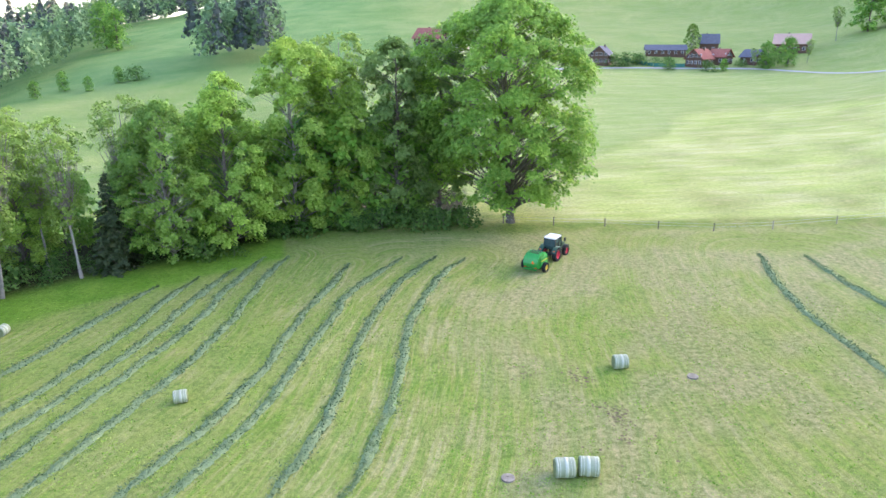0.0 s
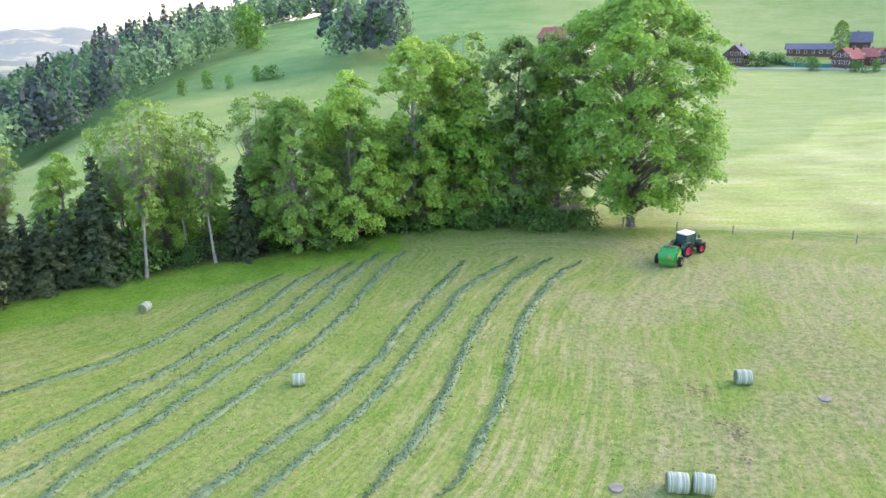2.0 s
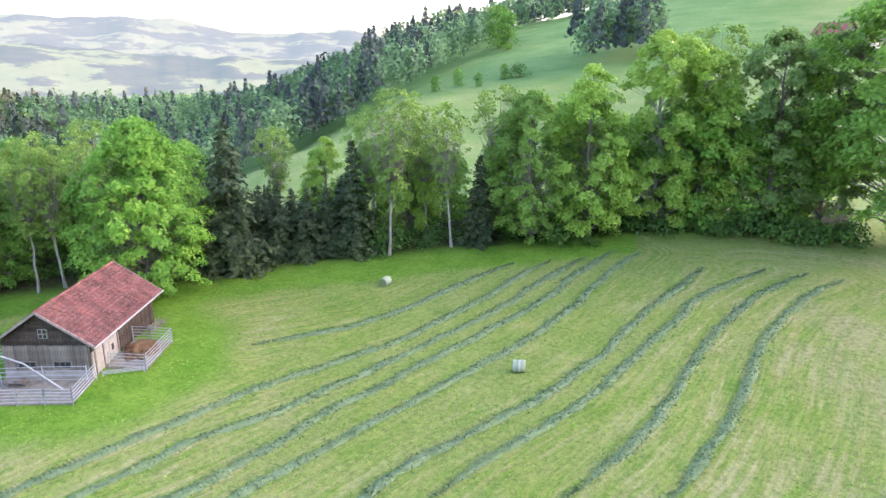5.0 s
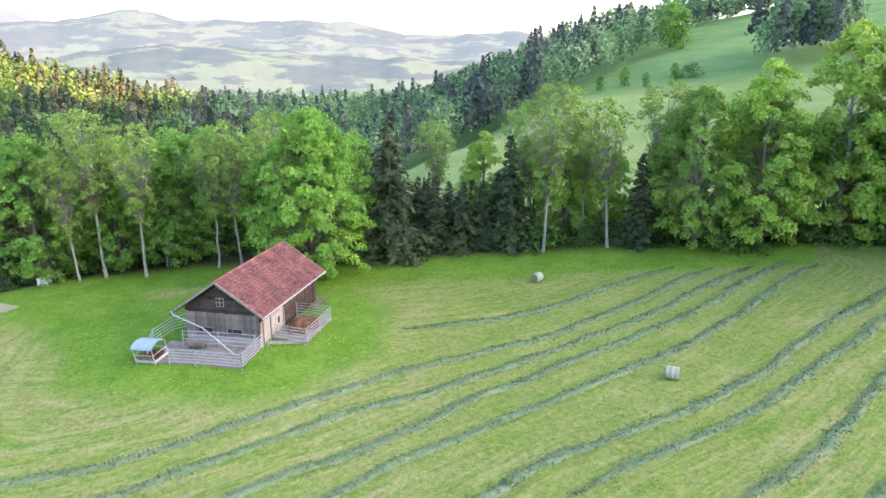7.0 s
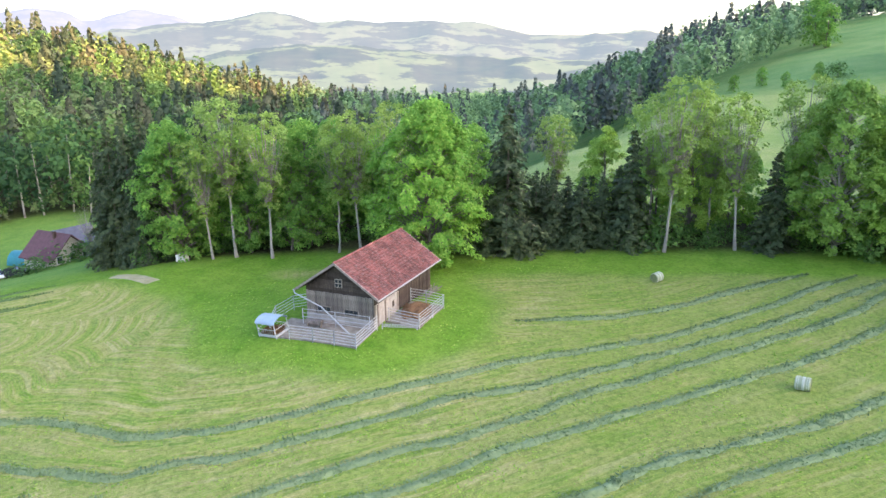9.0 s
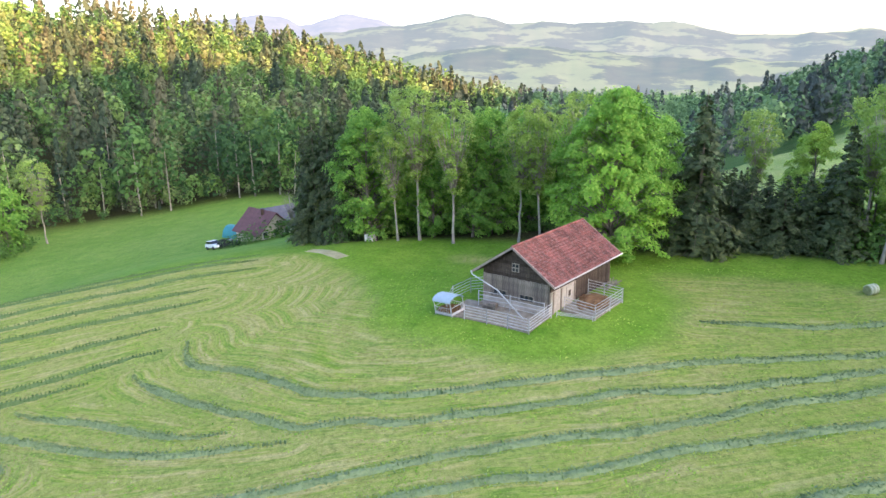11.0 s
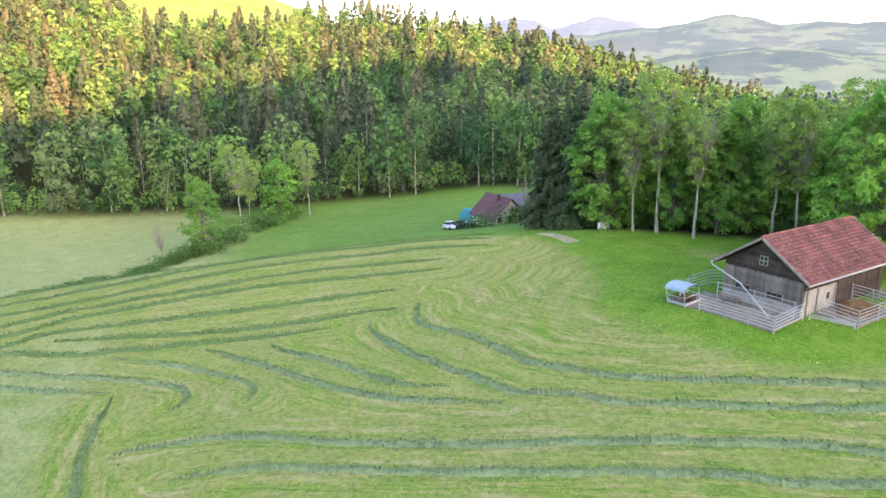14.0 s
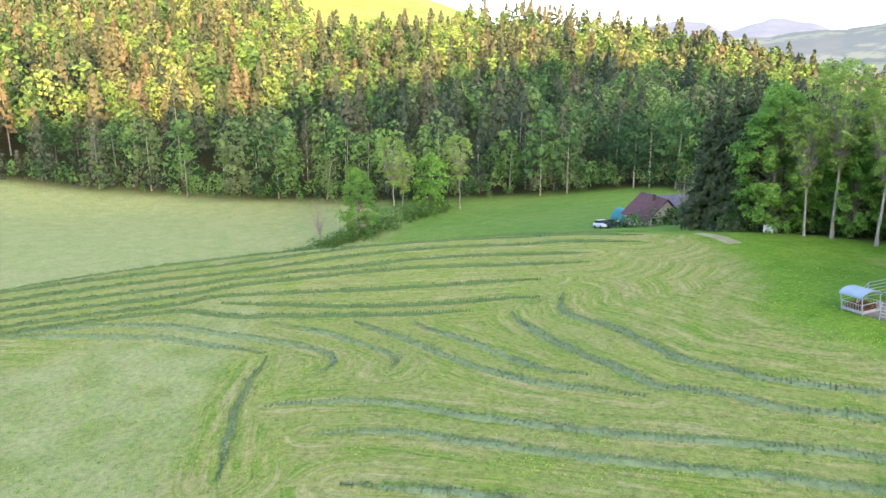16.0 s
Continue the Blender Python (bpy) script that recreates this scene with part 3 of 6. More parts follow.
def leafy_tree(name, seed, height, width, bare, leaves, leaf, kind, bark, label, shape="egg", sprays=240, thin=0.0, lean=0.0, stem=0.0115, fork=0.0):
    """A broadleaved tree: tapered trunk, limbs that rise to layered sprays of leaves; the crown's outline swells and sinks, with gaps."""
    rng = np.random.default_rng(seed)
    n = 10
    h = np.linspace(0, height * 0.95, n)
    wob = np.cumsum(rng.normal(0, height * 0.008, (n, 2)), 0)
    wob -= wob[0]
    spine = np.c_[wob[:, 0] + lean * h * 0.15, wob[:, 1], h]
    r0 = height * stem
    rad = r0 * (1 - h / h[-1]) ** 0.75 + 0.025
    rad[0] *= 1.45
    lines = [(spine, rad)]
    low = height * bare
    # spray centres through the outer part of the crown
    u = (np.arange(sprays) + rng.uniform(0, 1, sprays)) / sprays
    u = u ** 0.9
    ang = np.arange(sprays) * 2.39996 + rng.normal(0, 0.35, sprays)
    swell = np.array([1 + 0.34 * noise.noise(Vector((math.cos(q) * 1.3, math.sin(q) * 1.3, w * 4.2 + seed * 7.3))) + 0.2 * noise.noise(Vector((math.cos(q) * 3.1, math.sin(q) * 3.1, w * 9 + seed))) for q, w in zip(ang, u)])
    depth = np.where(rng.uniform(size=sprays) < 0.72, rng.uniform(0.78, 1.0, sprays), rng.uniform(0.3, 0.78, sprays))
    reach = crown_profile(shape, u) * width * 0.5 * swell * depth
    z = low + (height - low) * u * 0.985
    axis = np.stack([np.interp(z, h, spine[:, k]) for k in (0, 1)], 1)
    mid = np.c_[axis + np.c_[np.cos(ang), np.sin(ang)] * reach[:, None], z + rng.normal(0, height * 0.008, sprays)]
    hole = np.array([noise.noise(Vector((p[0] / (width * 0.22), p[1] / (width * 0.22), p[2] / (width * 0.16) + seed))) for p in mid])
    keep = hole > -0.24 + thin
    mid, ang, reach, z, u = mid[keep], ang[keep], reach[keep], z[keep], u[keep]
    for k in range(len(mid)):
        if fork and u[k] > 0.35:
            zb = height * (bare * 0.9 + fork * rng.uniform(0.0, 0.5))
        else:
            zb = max(z[k] - reach[k] * rng.uniform(0.35, 0.9) - 0.2, height * 0.06)
        base = np.array([np.interp(zb, h, spine[:, i]) for i in range(3)])
        t = np.linspace(0, 1, 5)[:, None]
        bend = np.array([0, 0, 1]) * (t * (1 - t)) * reach[k] * 0.35 + rng.normal(0, 0.02 * reach[k] + 0.03, (5, 3)) * t * (1 - t) * 4
        size = np.interp(zb, h, rad) * (0.42 if k % 4 == 0 else 0.22)
        lines.append((base + (mid[k] - base) * t + bend, np.linspace(max(size, 0.035), 0.012, 5)))
    # leaves: flat drooping fans round each spray's centre, thicker on top
    m = len(mid)
    grow = rng.uniform(0.55, 1.45, m)
    pick = rng.choice(m, leaves, p=grow ** 2 / (grow ** 2).sum())
    rr = np.sqrt(rng.uniform(0, 1, leaves))
    aa = rng.uniform(0, 2 * math.pi, leaves)
    span = width * 1.4 / math.sqrt(sprays) * grow[pick]
    out = np.c_[np.cos(ang[pick]), np.sin(ang[pick]), np.zeros(leaves)]
    side = np.c_[-out[:, 1], out[:, 0], np.zeros(leaves)]
    fx, fy = rr * np.cos(aa) * span, rr * np.sin(aa) * span * 0.8
    rough = rng.normal(0, 0.2, leaves) * span
    pos = mid[pick] + out * (fx + span * 0.12)[:, None] + side * fy[:, None]
    pos[:, 2] += (0.2 - 0.5 * rr ** 2) * span * 0.7 - 0.22 * fx + rough
    pos[:, 2] = np.maximum(pos[:, 2], height * 0.03)
    tree = new(name)
    v, f = tubes(lines[:1], 8)
    v2, f2 = tubes(lines[1:], 3)
    under("trunk", mesh_of(name + "_trunk", np.vstack([v, v2]), np.vstack([f, f2 + len(v)]), bark, True), tree)
    facing = out * (0.55 + 0.5 * rr * np.cos(aa))[:, None] + side * (0.5 * rr * np.sin(aa))[:, None]
    v, f = cards(rng, pos, leaf, 0.8, 1.45, facing, 0.42)
    under("crown", mesh_of(name + "_crown", v, f, LEAF[kind]), tree)
    return tagged(tree, label, "tree")


def spruce_tree(name, seed, height, width, label, tiers=34, bare=0.03):
    """A conifer: straight trunk, tiers of drooping boughs with hanging needle sprays."""
    rng = np.random.default_rng(seed)
    lines = [(np.c_[np.zeros(6), np.zeros(6), np.linspace(0, height, 6)], np.linspace(height * 0.014, 0.02, 6))]
    pos, far = [], []
    for k in range(tiers):
        u = (k + rng.uniform(0, 0.6)) / tiers
        z = height * (bare + (0.97 - bare) * u)
        reach = width * 0.5 * (1 - u) ** 0.72 * rng.uniform(0.85, 1.1) + 0.12
        for q in range(max(5, int(12 * (1 - u)) + 2)):
            a = rng.uniform(0, 2 * math.pi)
            ln = reach * rng.uniform(0.6, 1.12)
            s = np.linspace(0, 1, 4)
            drop = ln * (0.2 * s - 0.95 * s ** 2 + 0.35 * s ** 3) * rng.uniform(0.7, 1.3)
            bough = np.c_[np.cos(a) * ln * s, np.sin(a) * ln * s, z + drop]
            if q % 3 == 0:
                lines.append((bough, np.linspace(0.04, 0.01, 4)))
            m = max(4, int(ln * 10))
            t = rng.uniform(0.2, 1, m)
            p = np.stack([np.interp(t, s, bough[:, i]) for i in range(3)], 1)
            wide = rng.normal(0, 0.15 * ln * (1.15 - t) + 0.04, m)
            p += np.c_[-np.sin(a) * wide, np.cos(a) * wide, -np.abs(rng.normal(0, 0.2, m)) - np.abs(wide) * 0.4]
            pos.append(p)
            far.append(np.tile([math.cos(a), math.sin(a), 0.0], (m, 1)))
    pos, far = np.concatenate(pos), np.concatenate(far)
    tree = new(name)
    v, f = tubes(lines, 3)
    under("trunk", mesh_of(name + "_trunk", v, f, BARK, True), tree)
    v, f = cards(rng, pos, 0.31, 0.45, 2.2, far * 0.9, 0.4)
    under("crown", mesh_of(name + "_crown", v, f, LEAF["spruce"]), tree)
    return tagged(tree, label, "tree")


KINDS = {
    "oak": lambda: leafy_tree("oak_tree", 11, 29, 22, 0.13, 54000, 0.33, "oak", BARK, "huge old oak with spreading fresh green crown", "column", 520, -0.12, 0.0, 0.0145),
    "maple": lambda: leafy_tree("maple_tree", 21, 18, 13, 0.05, 30000, 0.25, "maple", BARK, "bright green round-crowned maple in fresh leaf", "maple", 420, -0.2),
    "beech": lambda: leafy_tree("beech_tree", 31, 20, 9.5, 0.06, 13000, 0.3, "beech", BARK, "dense green broadleaved tree at the field edge", "egg", 230),
    "beech2": lambda: leafy_tree("beech_tree", 32, 20, 10, 0.05, 13000, 0.3, "beech", BARK, "dense green broadleaved tree at the field edge", "dome", 250),
    "lime": lambda: leafy_tree("lime_tree", 41, 20, 10, 0.06, 20000, 0.25, "lime", BARK, "light green lime tree with layered boughs", "egg", 220, 0.04),
    "hornbeam": lambda: leafy_tree("hornbeam_tree", 37, 20, 8, 0.1, 13000, 0.28, "hornbeam", BARK, "tall dull green hornbeam with upswept boughs", "column", 230, 0.02),
    "bronze": lambda: leafy_tree("maple_tree", 38, 20, 10, 0.07, 19000, 0.25, "bronze", PALE_BARK, "round tree in deep green young leaf", "dome", 260),
    "open": lambda: leafy_tree("maple_tree", 39, 20, 9.5, 0.06, 20000, 0.25, "lime", PALE_BARK, "tall yellow-green maple with open layered boughs", "column", 220, 0.06),
    "ash": lambda: leafy_tree("ash_tree", 51, 20, 7.5, 0.42, 4600, 0.25, "ash", PALE_BARK, "slender ash with thin pale new leaves", "vase", 190, 0.06, 0.3, 0.008, 0.15),
    "ash2": lambda: leafy_tree("ash_tree", 52, 20, 7, 0.36, 4800, 0.25, "ash", PALE_BARK, "slender ash with thin pale new leaves", "vase", 200, 0.06, -0.5, 0.008, 0.1),
    "spruce": lambda: spruce_tree("spruce_tree", 61, 20, 9.5, "dark spruce with drooping boughs"),
    "spruce2": lambda: spruce_tree("spruce_tree", 62, 20, 5.6, "dark spruce with drooping boughs", 36),
    "inner": lambda: leafy_tree("beech_tree", 35, 20, 10, 0.06, 2600, 0.62, "beech", BARK, "broadleaved tree inside the wood", "dome", 50, -0.1),
    "inner2": lambda: leafy_tree("lime_tree", 36, 20, 10, 0.06, 2600, 0.62, "maple", BARK, "light green tree inside the wood", "egg", 50, -0.1),
    "bare": lambda: leafy_tree("ash_tree", 53, 20, 9, 0.2, 260, 0.3, "bronze", PALE_BARK, "leafless grey tree on the valley bank", "vase", 130, 0.0, 0.2, 0.01, 0.2),
    "far": lambda: leafy_tree("beech_tree", 33, 20, 12, 0.06, 2200, 0.74, "beech", BARK, "round green broadleaved tree standing in the meadow", "dome", 80, -0.2),
    "shrub": lambda: leafy_tree("shrub", 71, 3.2, 4.2, 0.03, 520, 0.33, "shrub", BARK, "dark green leafy shrub under the trees", "dome", 10, -0.3),
}
HEIGHTS = {"oak": 29, "maple": 18, "shrub": 3.2}
FIRST = {}


def plant(kind, az, r, height, turn=0.0, wide=1.0, group="trees along the field edge", sink=0.15):
    x, y = polar(az, r)
    s = height / HEIGHTS.get(kind, 20)
    m = Matrix.LocRotScale((x, y, float(ground_z(x, y)) - sink), Euler((0, 0, turn)), (s * wide, s * wide, s))
    if kind not in FIRST:
        FIRST[kind] = tagged(KINDS[kind](), group=group)
        FIRST[kind].matrix_basis = m
        return FIRST[kind]
    ob = copy_thing(FIRST[kind], m @ Matrix.Diagonal([1 / v for v in FIRST[kind].scale] + [1]))
    return tagged(ob, group=group)


# front row along the field, from the oak round to the wood behind the barn: kind, bearing, distance, height
FRONT = [
    ("oak", -5.6, 95, 29.5), ("hornbeam", 0.4, 100, 24.5), ("hornbeam", 3.8, 97, 25.0), ("ash2", 7.3, 102, 26.0), ("open", 8.8, 97, 23.0),
    ("open", 11.9, 94, 25.2), ("lime", 16.9, 88, 21.2), ("bronze", 21.5, 86, 18.8), ("beech", 24.0, 89, 14.0), ("spruce2", 25.8, 86, 11.8),
    ("ash", 24.6, 90, 19.0), ("ash2", 28.2, 85, 17.8), ("ash", 30.2, 89, 15.5), ("lime", 31.6, 92, 16.4), ("ash2", 33.4, 83, 20.0), ("ash", 34.6, 89, 16.5),
    ("spruce2", 36.2, 85, 14.6), ("lime", 38.2, 93, 13.6), ("spruce", 38.4, 86, 8.8), ("spruce", 40.0, 85, 9.0), ("spruce2", 42.3, 85, 10.0), ("spruce", 43.7, 87, 9.5), ("spruce", 41.2, 88, 8.5), ("spruce2", 37.3, 87, 9.5), ("ash", 42.0, 100, 15.5), ("spruce", 46.0, 83, 18.4),
    ("beech2", 48.8, 92, 15.0), ("maple", 52.7, 79, 18.8), ("ash", 55.8, 92, 18.0), ("ash2", 58.2, 87, 17.6), ("ash", 60.0, 87, 16.2), ("beech2", 62.3, 93, 17.0), ("beech", 63.8, 91, 13.5),
    ("ash2", 65.4, 88, 18.2), ("beech", 67.0, 93, 14.0), ("ash", 68.2, 91, 20.0), ("ash2", 70.0, 92, 15.6), ("beech2", 72.3, 96, 18.6),
    ("spruce", 74.3, 101, 21.5), ("spruce2", 75.5, 102, 21.3), ("spruce", 76.6, 104, 20.5), ("spruce2", 77.4, 110, 18.0),
]
rng_t = random.Random(5)
for kind, az, r, hgt in FRONT:
    plant(kind, az, r, hgt, rng_t.uniform(0, 6.28), 1.75 if "spruce" in kind and hgt < 15 else 1.3 if az == 46.0 else 1.0)
# the depth of the wood behind the front row
for az in np.arange(2, 74, 2.9):
    for row in range(2 if az < 50 else 3):
        kind = rng_t.choice(["inner", "inner", "inner2", "spruce2"] if 20 < az < 50 else ["inner", "inner2", "inner2"])
        kind = "inner2" if 23 < az < 35 else rng_t.choice(["spruce", "spruce2", "inner"]) if 35 <= az < 47 else kind
        lo, hi = (9, 12) if 23 < az < 35 else (7, 9.5) if az < 50 and az > 34 else (13, 17)
        plant(kind, az + rng_t.uniform(-0.9, 0.9), 96 + row * 7 + rng_t.uniform(-1, 3) + (4 if az > 57 else 0), rng_t.uniform(lo, hi), rng_t.uniform(0, 6.28))
for az in np.arange(-2, 75, 1.05):
    plant("shrub", az + rng_t.uniform(-0.4, 0.4), 93 + rng_t.uniform(-2, 4) + (4 if az > 62 else 0) - (6 if 16 < az < 55 else 0), rng_t.uniform(1.4, 3.4), rng_t.uniform(0, 6.28), 1.0, "shrubs under the trees")


# ---- far woods: one joined mass of trees on each slope ----
def wood_material(name, tones, glow):
    """Crowns seen from afar: a tone for each tree, broken up clump by clump."""
    m, nt, b = material(name, 0.7, 0.15)
    at = nt.nodes.new("ShaderNodeAttribute")
    at.attribute_name = "tone"
    c = ramp(nt, at.outputs["Fac"], *[(k / (len(tones) - 1), t) for k, t in enumerate(tones)])
    geo = nt.nodes.new("ShaderNodeNewGeometry")
    c = mix(nt, 1.0, c, ramp(nt, geo.outputs["Random Per Island"], (0.0, (0.88, 0.9, 0.9)), (1.0, (1.14, 1.12, 1.1))), "MULTIPLY")
    nt.links.new(c, b.inputs["Base Color"])
    tr = nt.nodes.new("ShaderNodeBsdfTranslucent")
    nt.links.new(c, tr.inputs[0])
    ms = nt.nodes.new("ShaderNodeMixShader")
    ms.inputs[0].default_value = glow
    nt.links.new(b.outputs[0], ms.inputs[1])
    nt.links.new(tr.outputs[0], ms.inputs[2])
    nt.links.new(ms.outputs[0], nt.nodes["Material Output"].inputs[0])
    return m


WOOD = {
    True: wood_material("far_conifers", [(0.028, 0.05, 0.03), (0.042, 0.066, 0.036), (0.06, 0.078, 0.042), (0.085, 0.088, 0.05)], 0.12),
    False: wood_material("far_broadleaves", [(0.036, 0.088, 0.03), (0.064, 0.14, 0.04), (0.11, 0.205, 0.052), (0.135, 0.24, 0.055), (0.12, 0.14, 0.07), (0.16, 0.26, 0.07)], 0.25),
    # Bluish, paler pair for the hills: distance haze put into the leaf colours.
    (1, True): wood_material("hazed_conifers", [(0.05, 0.072, 0.062), (0.072, 0.092, 0.078), (0.1, 0.12, 0.095)], 0.15),
    (1, False): wood_material("hazed_broadleaves", [(0.09, 0.17, 0.08), (0.13, 0.22, 0.095), (0.17, 0.28, 0.12), (0.22, 0.33, 0.15)], 0.3),
}


def far_wood(name, label, spots, seed, dark=0.4, clumps=110, stems=None, hill=False):
    """Trees by their hundreds: each a crown of clumps; conifers are cones, the rest uneven domes. stems: trunks show up
    to that distance. hill: takes the haze-tinted colours.
    """
    rng = np.random.default_rng(seed)
    az, r, hgt = np.array(spots).T
    x, y = polar(az, r)
    z = ground_z(x, y)
    patch = np.array([noise.noise(Vector((a / 45, b / 45, seed))) for a, b in zip(x, y)])
    con = rng.uniform(size=len(x)) < dark + patch * 0.7
    hgt = hgt * np.where(con, 1.12, 0.95)
    trunks = []
    for flag in (True, False):
        idx = np.where(con == flag)[0]
        if not len(idx):
            continue
        per = np.clip(clumps * (250 / np.maximum(r[idx], 150)) ** 1.35, 70, 330).astype(int)
        k = np.repeat(idx, per)
        n = len(k)
        nth = np.repeat(per, per)
        which = np.repeat(np.arange(len(idx)), per)
        edge = np.zeros(len(x)) if stems is None else np.array([stems(q) for q in az])
        base = np.where(r < edge + 22, 0.08 if flag else 0.24, 0.3)[k]
        wide = rng.uniform(0.75, 1.3, len(idx)) * hgt[idx] * (0.2 if flag else 0.25)
        a = rng.uniform(0, 2 * math.pi, n)
        if flag:
            u = rng.uniform(0, 1, n) ** 1.25
            prof = (1 - u) ** 0.8 * (0.8 + 0.2 * np.cos(u * 40)) + 0.04
            rad = wide[which] * prof * (1 + 0.14 * np.sin(a * 3 + k * 1.7)) * rng.uniform(0.75, 1.08, n)
            off = np.c_[np.cos(a) * rad, np.sin(a) * rad, hgt[k] * (base + (1 - base) * u)]
            out = np.c_[np.cos(a), np.sin(a), np.full(n, 0.25)]
        else:
            lumps = 11
            lu = (np.arange(lumps)[None] + rng.uniform(0, 1, (len(idx), lumps))) / lumps
            la = np.arange(lumps)[None] * 2.4 + rng.uniform(0, 6.28, (len(idx), 1)) + rng.normal(0, 0.4, (len(idx), lumps))
            lr = wide[:, None] * np.sqrt(np.clip(1 - (2 * lu - 0.75) ** 2 / 1.6, 0.02, 1)) * 0.7
            size_l = wide[:, None] * rng.uniform(0.34, 0.56, (len(idx), lumps))
            pick = rng.integers(0, lumps, n)
            d = rng.normal(size=(n, 3)) + [0, 0, 0.45]
            d /= np.linalg.norm(d, axis=1, keepdims=True)
            lh = (base + (1 - base) * (0.05 + 0.86 * lu[which, pick])) * hgt[k]
            off = np.c_[np.cos(la[which, pick]) * lr[which, pick], np.sin(la[which, pick]) * lr[which, pick], lh]
            off = off + d * (size_l[which, pick] * rng.uniform(0.85, 1.08, n))[:, None]
            out = d
        pos = off + np.c_[x[k], y[k], z[k]]
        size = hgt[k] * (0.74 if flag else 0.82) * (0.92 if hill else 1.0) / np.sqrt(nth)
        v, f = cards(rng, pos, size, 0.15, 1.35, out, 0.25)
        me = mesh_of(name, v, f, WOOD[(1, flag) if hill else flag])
        tone = np.clip(rng.beta(0.9, 1.0, len(x)) + patch * 0.2, 0, 1)
        me.attributes.new("tone", "FLOAT", "POINT").data.foreach_set("value", np.repeat(tone[k], 4).astype(np.float32))
        tagged(new(name, me), label + (", dark conifers" if flag else ", green broadleaves"), "wood", kind="stuff")
        for q in idx:
            if r[q] < edge[q] + 26 and rng.uniform() < 0.75:
                lean = rng.normal(0, 0.5, 2)
                trunks.append((np.array([(x[q], y[q], z[q] - 0.3), (x[q] + lean[0] * 0.4, y[q] + lean[1] * 0.4, z[q] + hgt[q] * 0.4), (x[q] + lean[0], y[q] + lean[1], z[q] + hgt[q] * 0.85)]), np.array([0.26, 0.2, 0.07])))
    if trunks:
        v, f = tubes(trunks, 5)
        tagged(new(name + "_trunk", mesh_of(name + "_trunk", v, f, PALE_BARK, True)), "pale slender trunks along the wood's edge", "wood", kind="stuff")


def scatter(seed, az0, az1, r0, r1, step, keep=lambda a, r: True, size=(16, 27)):
    rng = random.Random(seed)
    out = []
    r = r0
    while r < r1:
        s = step * (1 + (r - r0) / 700)
        az = az0
        while az < az1:
            a, q = az + rng.uniform(-0.6, 0.6) * math.degrees(s / r), r + rng.uniform(-0.6, 0.6) * s
            if keep(a, q):
                out.append((a, q, rng.uniform(*size)))
            az += math.degrees(s / r)
        r += s * 0.9
    return out


far_wood("wood_slope", "mixed spring wood on the steep valley side", scatter(3, 58, 140, 150, 700, 8.0, lambda a, r: foot(a) < r < wood_top(a), (14, 25)), 3, 0.4, 280, foot)
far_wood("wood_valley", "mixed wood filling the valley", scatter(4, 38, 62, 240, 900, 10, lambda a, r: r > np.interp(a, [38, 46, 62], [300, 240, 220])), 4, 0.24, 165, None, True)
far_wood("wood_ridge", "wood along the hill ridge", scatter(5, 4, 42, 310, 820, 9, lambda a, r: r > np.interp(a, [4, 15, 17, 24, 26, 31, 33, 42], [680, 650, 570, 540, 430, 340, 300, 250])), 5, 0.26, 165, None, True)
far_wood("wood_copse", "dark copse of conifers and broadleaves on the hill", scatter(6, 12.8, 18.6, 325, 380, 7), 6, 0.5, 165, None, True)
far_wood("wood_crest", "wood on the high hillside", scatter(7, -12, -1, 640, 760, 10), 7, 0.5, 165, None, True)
far_wood("wood_edge", "bushes and young trees along the wood's foot", [(a, foot(a) + rng_t.uniform(-2, 12), rng_t.uniform(2.5, 8.5)) for a in np.arange(77, 139, 0.2)], 9, 0.12, 60)


# ---- hay: windrows, stubble, bales ----
HAY = leaf_material("raked_hay", [(0.165, 0.235, 0.11), (0.21, 0.285, 0.14), (0.255, 0.335, 0.17)], 0.35, 0.3, 0.03)
# Darker, greener copy of the raked hay for rows p to w.
DARKER_HAY = leaf_material("darker_green_hay", [(0.09, 0.16, 0.05), (0.125, 0.2, 0.07), (0.16, 0.24, 0.095)], 0.3, 0.3, 0.03)
HAY_CORE = mottled("hay_core", (0.13, 0.19, 0.085), (0.245, 0.32, 0.16), 2.5, 1.0, 0.8, 0.06)
DARKER_CORE = mottled("darker_hay_core", (0.075, 0.135, 0.04), (0.15, 0.225, 0.085), 2.5, 1.0, 0.8, 0.06)


